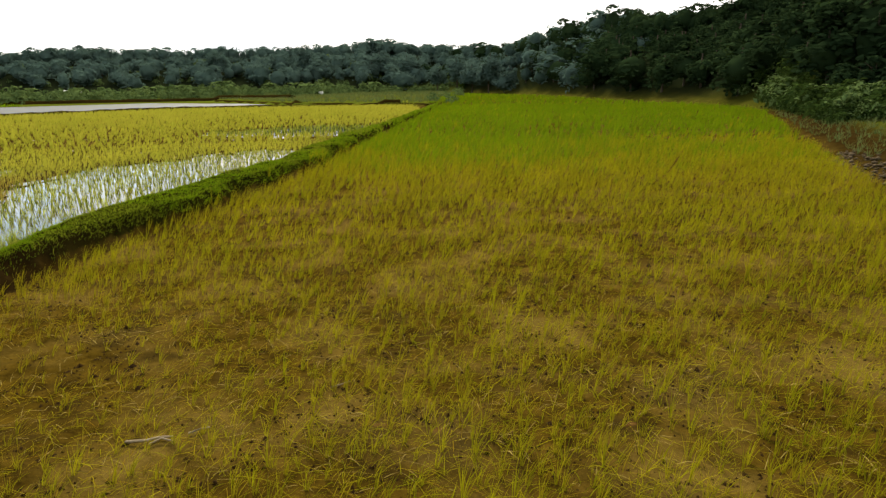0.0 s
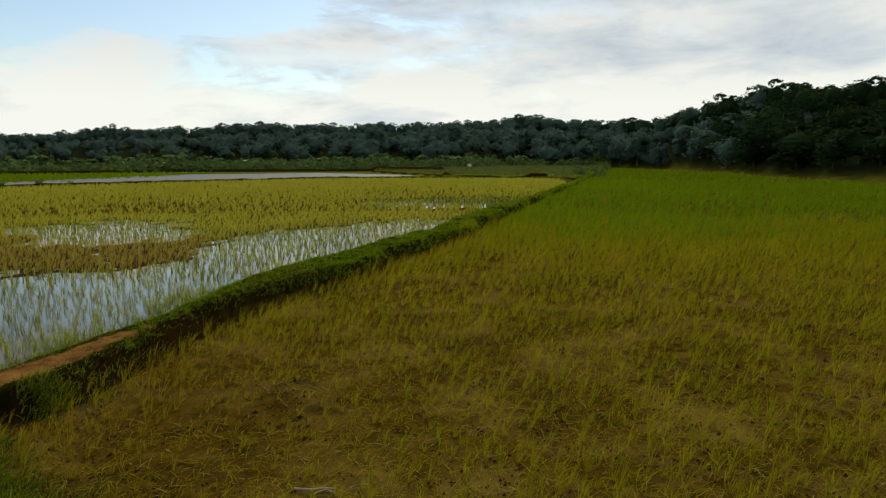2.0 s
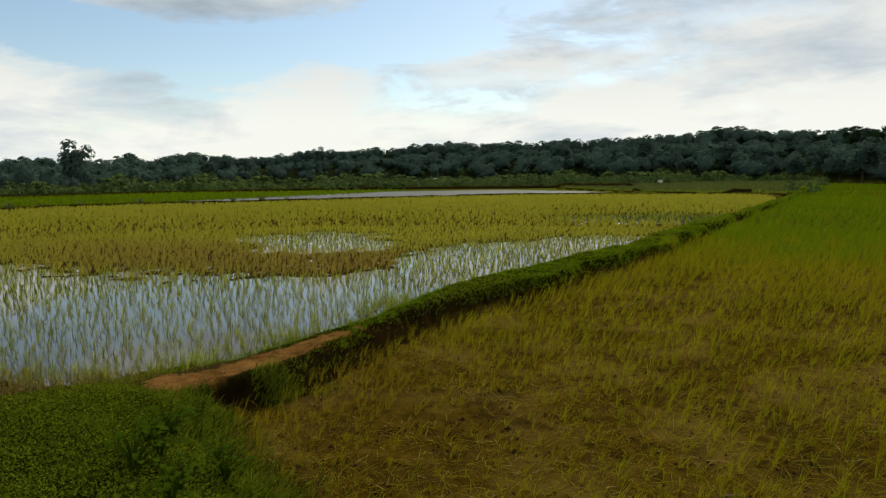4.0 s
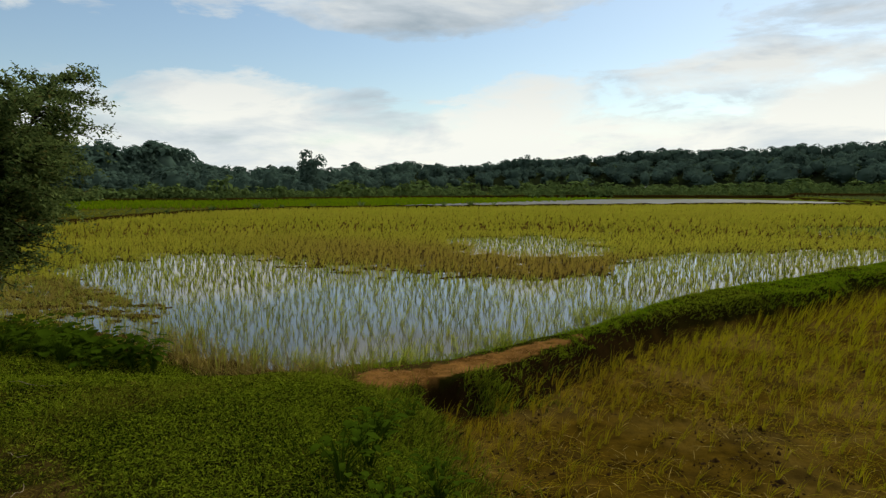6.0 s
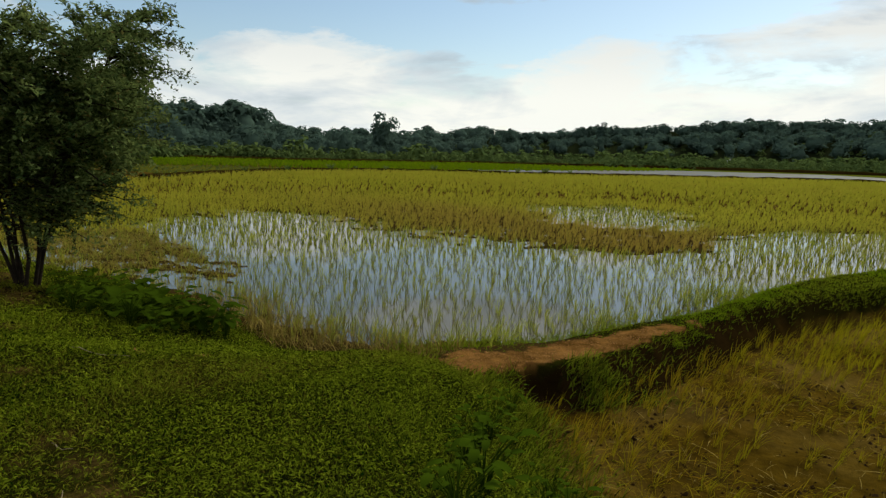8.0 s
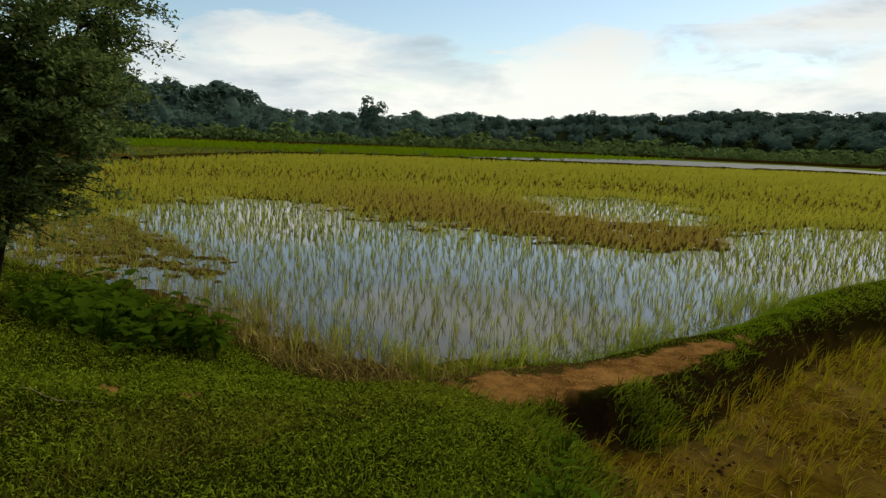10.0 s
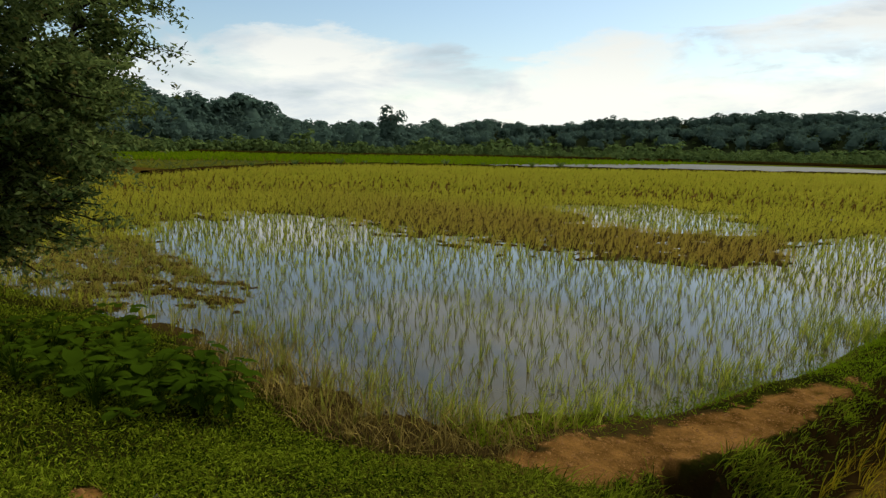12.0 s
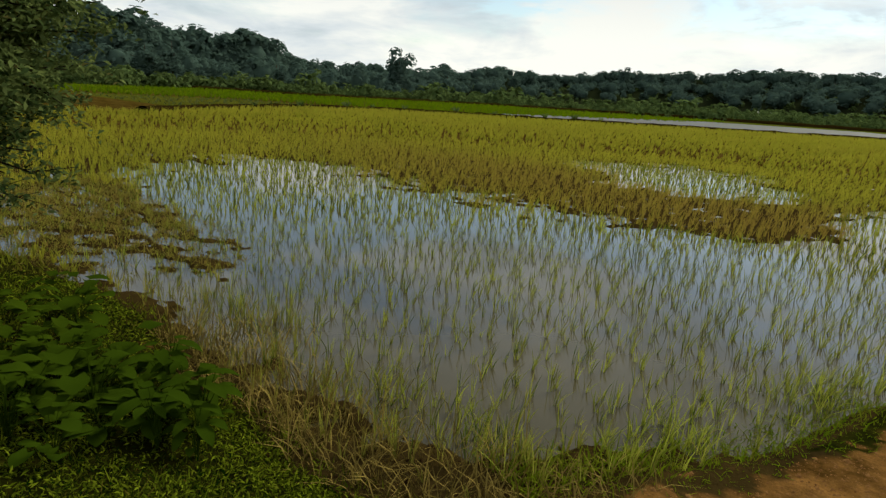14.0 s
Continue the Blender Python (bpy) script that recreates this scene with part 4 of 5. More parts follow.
def rubble():
    """Stones and broken earth along the low face beside the dry field."""
    n = 520
    y = rng.uniform(8.5, 20, n)
    x = np.interp(y, RIGHT_Y, RIGHT_X) + rng.normal(0.15, 0.28, n)
    s = rng.gamma(2.0, 0.014, n) + 0.012
    unit = np.array([[1, 0, 0.1], [0.6, 0.8, 0], [-0.5, 0.8, 0.1], [-1, 0, 0], [-0.5, -0.8, 0.1], [0.6, -0.8, 0], [0.2, 0.1, 0.75], [0, 0, -0.4]])
    v = unit[None] * s[:, None, None] * rng.uniform(0.65, 1.3, (n, 8, 1)) + np.stack([x, y, height(x, y) + s * 0.2], 1)[:, None]
    ring = np.arange(6)
    tri = np.concatenate([np.stack([ring, (ring + 1) % 6, np.full(6, 6)], 1), np.stack([(ring + 1) % 6, ring, np.full(6, 7)], 1)])
    stuff("rubble", array_mesh("rubble", v.reshape(-1, 3), (tri[None] + np.arange(n)[:, None, None] * 8).reshape(-1, 3), M_RUBBLE), "brown stones and broken earth at the field's edge", "stones")


def crumbs():
    """Small crumbs of earth loosened on the trodden path and the bare spots."""
    n = 16000
    x, y = rng.uniform(-6.5, -5.0, n), rng.uniform(3.3, 7.4, n)
    x[:1500], y[:1500] = rng.uniform(-6.6, -5.8, 1500), rng.uniform(1.5, 2.1, 1500)
    z, kinds = land(x, y)
    keep = (kinds["path"] > 0.3) & (kinds["bank"] < 0.2)
    x, y, z = x[keep], y[keep], z[keep]
    n = len(x)
    s = rng.gamma(1.6, 0.0022, n) + 0.002
    v, f = [], []
    unit = np.array([[1, 0, 0], [0, 1, 0], [-1, 0, 0], [0, -1, 0], [0, 0, 0.8]])
    v = unit[None] * s[:, None, None] * rng.uniform(0.6, 1.3, (n, 5, 1)) + np.stack([x, y, z], 1)[:, None]
    f = (np.array([[0, 1, 4], [1, 2, 4], [2, 3, 4], [3, 0, 4]])[None] + np.arange(n)[:, None, None] * 5).reshape(-1, 3)
    stuff("earth_crumbs", array_mesh("earth_crumbs", v.reshape(-1, 3), f, M_CRUMB), "reddish crumbs of dry earth on the trodden path", "soil")


# ---- trees and shrubs ----
def crown(count, size, rx, rz, cz, blobs, seed, core=0.0):
    """Leaves gathered in uneven clumps."""
    g = np.random.default_rng(seed)
    c = g.normal(size=(blobs, 3))
    c /= np.linalg.norm(c, axis=1, keepdims=True)
    c *= g.uniform(0.25, 0.85, (blobs, 1)) * np.array([rx, rx, rz])
    br = g.uniform(0.2, 0.48, blobs) * rx
    k = g.integers(0, blobs, count)
    nrm = g.normal(size=(count, 3))
    nrm /= np.linalg.norm(nrm, axis=1, keepdims=True)
    nrm[:, 2] = np.where(nrm[:, 2] < -0.45, -nrm[:, 2], nrm[:, 2])
    p = c[k] + nrm * (br[k] * g.uniform(0.65, 1.08, count))[:, None]
    p[:, 2] += cz
    v, f = leaf_quads(p, nrm + np.array([0, 0, 0.45]) + g.normal(0, 0.30, (count, 3)), size * g.uniform(0.6, 1.4, count), 0.6)
    if core:
        # the dark leafy inside of the crown
        u, w = np.meshgrid(np.arange(9) / 9 * 2 * np.pi, np.linspace(-1.35, 1.45, 6))
        q = core * (1 + 0.08 * g.normal(size=u.shape))
        cv = np.stack([np.cos(u) * np.cos(w) * rx * q, np.sin(u) * np.cos(w) * rx * q, np.sin(w) * rz * q + cz], 2).reshape(-1, 3)
        i, k = np.divmod(np.arange(45), 9)
        cf = np.stack([i * 9 + k, i * 9 + (k + 1) % 9, i * 9 + 9 + (k + 1) % 9, i * 9 + 9 + k], 1)
        v, f = np.concatenate([v, cv]), np.concatenate([f, cf + len(v)])
    return v, f


def forest_tree(kind, seed, mat):
    """One tree of the wood's edge, about 8 m high."""
    g = random.Random(seed)
    t = thing("tree", kind, "tree", "trees at the edge of the wood")
    tall = 8.0
    pts = [(0, 0, -0.3), (0.1, 0.05, 1.8), (g.uniform(-.3, .3), g.uniform(-.3, .3), 4.0), (g.uniform(-.4, .4), g.uniform(-.4, .4), 6.8)]
    runs = [(pts, [0.17, 0.13, 0.10, 0.03])]
    for i in range(5):
        a, z = g.uniform(0, 6.28), g.uniform(2.6, 5.0)
        runs.append(([(0, 0, z), (math.cos(a) * .8, math.sin(a) * .8, z + .9), (math.cos(a) * 1.7, math.sin(a) * 1.7, z + 1.5)], [0.07, 0.05, 0.02]))
    part("trunk", tubes_mesh("tree_trunk", runs, M_BARK, 5), t)
    v, f = crown(2600, 0.44, 2.4, 3.2, 4.3, 24, seed, 0.4)
    part("crown", array_mesh("tree_crown", v, f, mat), t)
    return t


def place(x, y, s, turn=0.0, lift=0.0, squash=1.0):
    return Matrix.Translation((x, y, float(height(x, y)) + lift)) @ Matrix.Rotation(turn, 4, "Z") @ Matrix.Diagonal((s * squash, s * squash, s, 1))


def build_forest():
    """The woods that close the valley: many crowns in one mass, hill by hill."""
    groups = {True: [[], [], 0], False: [[], [], 0]}
    variants = [crown(n, size, 2.5, 3.5, 3.9, k, 200 + i, 0.55) for i, (n, size, k) in enumerate(((165, 0.70, 12), (165, 0.70, 15), (165, 0.68, 18), (165, 0.72, 10)))]
    close = [crown(430, 0.52, 2.5, 3.5, 3.9, 20, 300 + i, 0.42) for i in range(3)]
    az = np.concatenate([rng.uniform(-52, -5, 560), rng.uniform(-5, 92, 1900)])
    az = np.concatenate([az, rng.uniform(92, 308, 160)])
    a = np.radians(az)
    d = np.interp((az + 180) % 360 - 180, RIM_AZ, RIM_D)
    back = np.sqrt(rng.uniform(0, 1, len(az)))
    near = np.maximum(d - 50, np.interp((az + 180) % 360 - 180, SCRUB_AZ, SCRUB_R) + 9)
    r = near + (d + 8 - near) * back
    x, y = -np.sin(a) * r, np.cos(a) * r
    _, dd, top = rim(x, y)
    z = height(x, y)
    full = np.maximum(top - z + 0.6, 1.5) / 7.7
    s = np.where(back > 0.72, full * rng.uniform(0.86, 1.06, len(az)), np.clip(full * rng.uniform(0.35, 0.75, len(az)) * np.where(np.abs(az - 72) < 13, 1.25, 1.0), 0.35, 1.0) * rng.uniform(0.8, 1.0, len(az)))
    s = np.clip(s * (1.0 + 0.22 * (hash_noise(az * 0.55, r * 0.02, 5) - 0.5) + 0.20 * (hash_noise(az * 1.9, r * 0.02, 6) - 0.4)), 0.3, 1.6)
    for i in range(len(az)):
        v, f = close[i % 3] if r[i] < 105 and -45 < az[i] < 0 else variants[i % 4]
        t = rng.uniform(0, 6.28)
        c, q, w = math.cos(t), math.sin(t), s[i] * (rng.uniform(1.1, 1.8) if az[i] < 60 else rng.uniform(0.95, 1.3))
        # trees on the right take the leaf darkened for shade
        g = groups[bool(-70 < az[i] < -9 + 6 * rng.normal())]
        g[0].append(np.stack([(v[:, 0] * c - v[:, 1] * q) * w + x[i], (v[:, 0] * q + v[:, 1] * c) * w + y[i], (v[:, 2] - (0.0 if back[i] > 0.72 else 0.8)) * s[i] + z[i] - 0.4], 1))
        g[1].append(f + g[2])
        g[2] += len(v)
    for name, g, mat, label in (("forest", groups[False], M_FOREST_HAZY, "broadleaf woods on low hills round the fields, tinted blue-green as by haze"), ("shaded_wood", groups[True], M_WOOD_SHADED, "dense green wood on the slope beside the dry field, darkened as in shade")):
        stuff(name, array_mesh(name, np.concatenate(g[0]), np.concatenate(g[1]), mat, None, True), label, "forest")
    # thin pale trunks showing under the crowns
    runs = []
    for i in range(0, 900):
        if r[i] < d[i] - 8:
            h = 5.0 * s[i]
            runs.append(([(x[i], y[i], z[i] - .3), (x[i] + rng.normal(0, .2), y[i] + rng.normal(0, .2), z[i] + h)], [0.16, 0.08]))
    stuff("forest_trunks", tubes_mesh("forest_trunks", runs, M_BARK, 4), "slender trunks under the far trees", "forest")


def build_shrubs():
    """Rough scrub between the fields and the woods."""
    vs, fs, k = [], [], 0
    variants = [crown(80, 0.50, 1.3, 0.9, 0.7, 8, 400 + i) for i in range(4)]
    close = [crown(230, 0.24, 1.3, 0.9, 0.7, 12, 410 + i) for i in range(3)]
    az = np.concatenate([rng.uniform(-48, -5, 480), rng.uniform(-5, 92, 1300)])
    a = np.radians(az)
    d = np.interp(az, RIM_AZ, RIM_D)
    lo = np.interp(az, SCRUB_AZ, SCRUB_R)
    r = lo + (np.maximum(d - 12, lo + 8) - lo) * rng.uniform(0, 1, len(az)) ** 1.5
    for yy in np.linspace(70, 178, 26):
        xx = float(np.interp(yy, BUND_Y, BUND_L)) + 0.6 + rng.normal(0, 0.4)
        v, f = variants[int(yy) % 4]
        s = rng.uniform(0.18, 0.5) * (1 + yy / 260)
        vs.append(v * np.array([s * 1.3, s * 1.3, s]) + np.array([xx, yy, float(height(xx, yy))]))
        fs.append(f + k)
        k += len(v)
    dv, df, dk = [], [], 0
    px, py = -np.sin(a) * r, np.cos(a) * r
    # bushes along the far side of the dry field
    ey = rng.uniform(32, 150, 800)
    ex = np.interp(ey, RIGHT_Y, RIGHT_X) + rng.gamma(2.0, 3.2, 800) * (ey / 80) + 1.5
    px, py = np.concatenate([px, ex]), np.concatenate([py, ey])
    for i, (x, y) in enumerate(zip(px, py)):
        edge = x - np.interp(y, RIGHT_Y, RIGHT_X)
        if x > -3 and edge < 1 and y < 165:
            continue
        v, f = close[i % 3] if math.hypot(x, y) < 75 else variants[i % 4]
        s, t = (rng.gamma(4, 0.15) + 0.4) * (1.0 if i < len(az) else 0.75), rng.uniform(0, 6.28)
        c, q = math.cos(t) * s, math.sin(t) * s
        w = np.stack([v[:, 0] * c - v[:, 1] * q + x, v[:, 0] * q + v[:, 1] * c + y, v[:, 2] * s + float(height(x, y)) - 0.2], 1)
        # most bushes on the right take the scrub leaf darkened for shade
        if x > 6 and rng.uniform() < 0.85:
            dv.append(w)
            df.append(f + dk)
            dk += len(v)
        else:
            vs.append(w)
            fs.append(f + k)
            k += len(v)
    stuff("scrub", array_mesh("scrub", np.concatenate(vs), np.concatenate(fs), M_SHRUB), "light green scrub and tall weeds before the woods", "shrubs")
    stuff("shaded_scrub", array_mesh("shaded_scrub", np.concatenate(dv), np.concatenate(df), M_SCRUB_SHADED), "green bushes at the foot of the wooded slope, darkened as in shade", "shrubs")


def banana_plant():
    t = thing("banana_plant", "banana plant with long drooping green leaves in the scrub", "plant", "banana plants in the scrub")
    part("stem", tubes_mesh("banana_stem", [([(0, 0, -0.2), (0.05, 0, 1.0), (0.02, 0.03, 1.9)], [0.13, 0.11, 0.07])], M_SHRUB, 6), t)
    n, verts = 7, []
    for i in range(n + 1):
        f = i / n
        w = 0.30 * math.sin(math.pi * min(1, f * 0.93 + 0.07)) ** 0.6
        px, pz = 1.7 * f, 1.2 * f - 1.5 * f * f
        verts += [(px, -w, pz - 0.08), (px, 0, pz), (px, w, pz - 0.08)]
    faces = [[3 * i + j, 3 * i + 3 + j, 3 * i + 4 + j, 3 * i + 1 + j] for i in range(n) for j in (0, 1)]
    me = array_mesh("banana_leaf", np.array(verts), np.array(faces), M_SHRUB)
    for i in range(8):
        part("leaf", me, t, m=Matrix.Translation((0, 0, 1.8)) @ Matrix.Rotation(i * 2.4, 4, "Z") @ Matrix.Rotation(-0.25 - 0.10 * (i % 4), 4, "Y"))
    return t


def build_wood_edge():
    kinds = ["broadleaf tree at the wood's edge, tinted blue-green as by haze", "dense rounded tree standing before the woods", "tall tree with an open crown among woods", "green broadleaf tree on a wooded slope, darkened as in shade", "green tree with low boughs before the woods, darkened as in shade"]
    first = [forest_tree(k, 500 + i, M_FOREST_HAZY if i < 3 else M_WOOD_SHADED) for i, k in enumerate(kinds)]
    used = [False] * 5
    # a tall tree that stands out over the left wood, then a loose row along the edge
    spots = [(58.3, 150, 1.75, 1)]
    g = random.Random(5)
    for i in range(64):
        az = -38 + 116 * (i + g.uniform(-.4, .4)) / 63
        d = float(np.interp(az, RIM_AZ, RIM_D))
        top = d * math.tan(radians(float(np.interp(az, RIM_AZ, RIM_EL))))
        r = max(d - g.uniform(20, 40), float(np.interp(az, SCRUB_AZ, SCRUB_R)) + 6)
        while az < -8 and r * math.sin(radians(-az)) < np.interp(r * math.cos(radians(az)), RIGHT_Y, RIGHT_X) + 5 and r < d:
            r += 2
        spots.append((az, r, min(max(0.5 * top / 8 * g.uniform(0.75, 1.2), 0.40), 0.8), g.randrange(3) if az > -8 else 3 + g.randrange(2)))
    for az, r, s, kind in spots:
        x, y = -math.sin(radians(az)) * r, math.cos(radians(az)) * r
        m = place(x, y, s, g.uniform(0, 6.28), -0.9 * s, (0.85 if used == [False] * 5 else g.uniform(1.0, 1.35)))
        if used[kind]:
            copy_thing(first[kind], m)
        else:
            first[kind].matrix_basis = m
            used[kind] = True
    plant, fresh = banana_plant(), True
    for i in range(44):
        az = g.uniform(2, 70)
        d = float(np.interp(az, RIM_AZ, RIM_D))
        r = float(np.interp(az, SCRUB_AZ, SCRUB_R)) + g.uniform(2, 35)
        x, y = -math.sin(radians(az)) * r, math.cos(radians(az)) * r
        m = place(x, y, g.uniform(0.6, 1.1), g.uniform(0, 6.28), 0.2)
        if fresh:
            plant.matrix_basis, fresh = m, False
        else:
            q = copy_thing(plant, Matrix())
            q.matrix_basis = m


def build_bush():
    """The many-stemmed bush at the corner of the flooded field."""
    g = random.Random(21)
    bx, by = -9.25, 1.25
    t = thing("bush", "tall many-stemmed bush with small dark green leaves beside the flooded field", "bush")
    t.location = (bx, by, float(height(bx, by)))
    stems, twigs, leaf_c, leaf_n = [], [], [], []
    for s in range(9):
        a = s * 0.72 + g.uniform(-.25, .25)
        reach, tall = g.uniform(0.32, 0.92), g.uniform(1.75, 2.75)
        pts = []
        for i in range(7):
            f = i / 6
            pts.append(Vector((math.cos(a) * (0.09 + reach * f ** 1.5) + g.uniform(-.05, .05), math.sin(a) * (0.09 + reach * f ** 1.5) + g.uniform(-.05, .05), -0.1 + tall * f)))
        stems.append((pts, [0.020 - 0.0026 * i for i in range(7)]))
        for b in range(55):
            f = g.uniform(0.50, 1.0) if b < 49 else g.uniform(0.34, 0.5)
            i = min(int(f * 6), 5)
            p = pts[i].lerp(pts[i + 1], f * 6 - i)
            ba, bl = (a + g.gauss(0, 1.3) if b < 49 else g.uniform(0.4, 2.0)), g.uniform(0.5, 1.15) * (1.34 - 0.88 * f) * (1.0 if b < 49 else 0.65)
            rise = g.uniform(-0.08, 0.65) - (0.15 if f < 0.5 else 0)
            d = Vector((math.cos(ba), math.sin(ba), rise)).normalized()
            q = [p, p + d * bl * .5 + Vector((0, 0, 0.04)), p + d * bl + Vector((0, 0, -0.10 * bl))]
            twigs.append((q, [0.012, 0.008, 0.004]))
            for w in range(9 if b < 49 else 4):
                u = g.uniform(0.25, 1.0)
                o = q[0].lerp(q[1], u * 2) if u < .5 else q[1].lerp(q[2], u * 2 - 1)
                wd = (d + Vector((g.gauss(0, .7), g.gauss(0, .7), g.gauss(0.05, .45)))).normalized()
                wl = g.uniform(0.14, 0.34)
                if w < 2:
                    twigs.append(([o, o + wd * wl], [0.004, 0.002]))
                for l in range(25):
                    h = (l + 0.6) / 25
                    c = o + wd * wl * h + Vector((g.gauss(0, .022), g.gauss(0, .022), g.gauss(0, .022) - 0.05 * h * h))
                    leaf_c.append(tuple(c))
                    leaf_n.append((g.gauss(0, .6), g.gauss(0, .6), 0.75))
    for run in stems:
        part("stem", tubes_mesh("bush_stem", [run], M_STEM, 7), t)
    tagged(part("branchwork", tubes_mesh("bush_branchwork", twigs, M_STEM, 4), t), kind="stuff")
    c, n = np.array(leaf_c), np.array(leaf_n)
    v, f = leaf_quads(c, n, rng.uniform(0.034, 0.064, len(c)), 0.42)
    tagged(part("foliage", array_mesh("bush_foliage", v, f, M_BUSH, {"dry": np.repeat((rng.uniform(0, 1, len(c)) < 0.03) * 0.7, 4)}), t), kind="stuff")


# ---- weeds ----
def leaf_blade(name, length, width, heart=0.0, cup=0.12, fold=0.10):
    """One broad leaf, its stalk end at the origin, pointing along +x."""
    n, verts = 6, []
    for i in range(n + 1):
        f = i / n
        w = width * math.sin(math.pi * (0.20 + 0.80 * f ** (1.0 + 0.25 * heart))) ** 0.75 * 0.5 if i < n else 0.002
        x = length * f - (heart * length * 0.18 if i == 0 else 0)
        z = cup * length * math.sin(math.pi * f) - 0.25 * cup * length * f
        verts += [(x - heart * 0.06 * length * (i < 2), -w, z + fold * w), (length * f, 0, z - fold * 0.2 * w), (x - heart * 0.06 * length * (i < 2), w, z + fold * w)]
    faces = [[3 * i + j, 3 * i + 3 + j, 3 * i + 4 + j, 3 * i + 1 + j] for i in range(n) for j in (0, 1)]
    return array_mesh(name, np.array(verts), np.array(faces), M_WEED, shade_smooth=True)


def weed(name, label, group, leaves, tall, mesh, seed, spread):
    """A leafy weed: stalks and single leaves."""
    g = random.Random(seed)
    t = thing(name, label, "weed", group)
    for i in range(leaves):
        a, h = i * 2.4 + g.uniform(-.3, .3), tall * g.uniform(0.35, 1.0)
        rad = spread * g.uniform(0.3, 1.0)
        tip = Vector((math.cos(a) * rad, math.sin(a) * rad, h))
        part("stalk", tubes_mesh(name + "_stalk", [([(0, 0, -0.03), (tip.x * .35, tip.y * .35, h * .6), tuple(tip)], [0.0035, 0.003, 0.002])], M_WEED, 4), t)
        part("leaf", mesh, t, m=Matrix.Translation(tip) @ Matrix.Rotation(a + g.uniform(-.5, .5), 4, "Z") @ Matrix.Rotation(g.uniform(-0.25, 0.5), 4, "Y") @ Matrix.Scale(g.uniform(0.65, 1.2), 4))
    return t


def build_weeds():
    heart = leaf_blade("heart_leaf", 0.125, 0.115, 1.0)
    lobe = leaf_blade("tall_leaf", 0.16, 0.085, 0.3)
    small = leaf_blade("small_leaf", 0.050, 0.032, 0.2)
    g = random.Random(9)

    def plant(first, spots, lo, hi):
        for i, (x, y) in enumerate(spots):
            m = Matrix.Translation((x, y, float(height(x, y)))) @ Matrix.Rotation(g.uniform(0, 6.28), 4, "Z") @ Matrix.Scale(g.uniform(lo, hi), 4)
            if i < len(first):
                first[i].matrix_basis = m
            else:
                copy_thing(first[i % len(first)], Matrix()).matrix_basis = m

    big = [weed("broadleaf_weed", "lush weed with large heart-shaped green leaves by the water", "broad-leaved weeds on the bank", 17, 0.32, heart, 31 + i, 0.22) for i in range(2)]
    plant(big, [(-7.72, 2.42), (-7.9, 2.2), (-8.15, 2.25), (-8.35, 2.0), (-8.0, 1.95), (-8.6, 2.15), (-8.75, 1.85), (-9.0, 2.1), (-7.65, 2.2), (-8.45, 2.4), (-9.3, 2.3), (-9.7, 2.3), (-7.85, 2.5), (-8.2, 1.75), (-8.5, 1.7), (-7.55, 2.0), (-8.9, 1.6), (-8.25, 2.1), (-8.65, 1.98), (-7.95, 1.75), (-9.15, 1.85), (-9.5, 2.05), (-8.05, 2.4)], 0.55, 1.0)
    # taller ones with long leaves, at the water's edge
    tall = [weed("tall_weed", "tall weed with long pale green leaves by the water", "tall weeds at the water", 12, 0.40, lobe, 91 + i, 0.13) for i in range(2)]
    plant(tall, [(-7.62, 2.62), (-7.8, 2.7), (-8.0, 2.65), (-7.45, 2.55), (-8.2, 2.6), (-7.55, 2.4), (-8.4, 2.62)], 0.65, 0.95)
    low = [weed("leafy_weed", "small bushy weed with rounded green leaves on the grassy slope", "leafy weeds on the slope", 24, 0.24, small, 61 + i, 0.13) for i in range(2)]
    plant(low, [(-8.1, 1.6), (-8.3, 1.5), (-8.55, 1.45), (-8.75, 2.3), (-8.9, 1.75), (-8.4, 2.3), (-7.75, 1.85), (-9.1, 1.5), (-9.35, 1.75), (-4.25, 2.75), (-4.05, 2.5), (-3.55, 2.05), (-3.4, 2.2), (-3.75, 2.35), (-3.3, 2.55), (-3.9, 2.9), (-3.0, 2.2), (-3.15, 1.95), (-4.45, 3.0), (-3.6, 2.7), (-2.75, 2.35), (-5.05, 3.75), (-2.6, 2.0)], 0.7, 1.25)


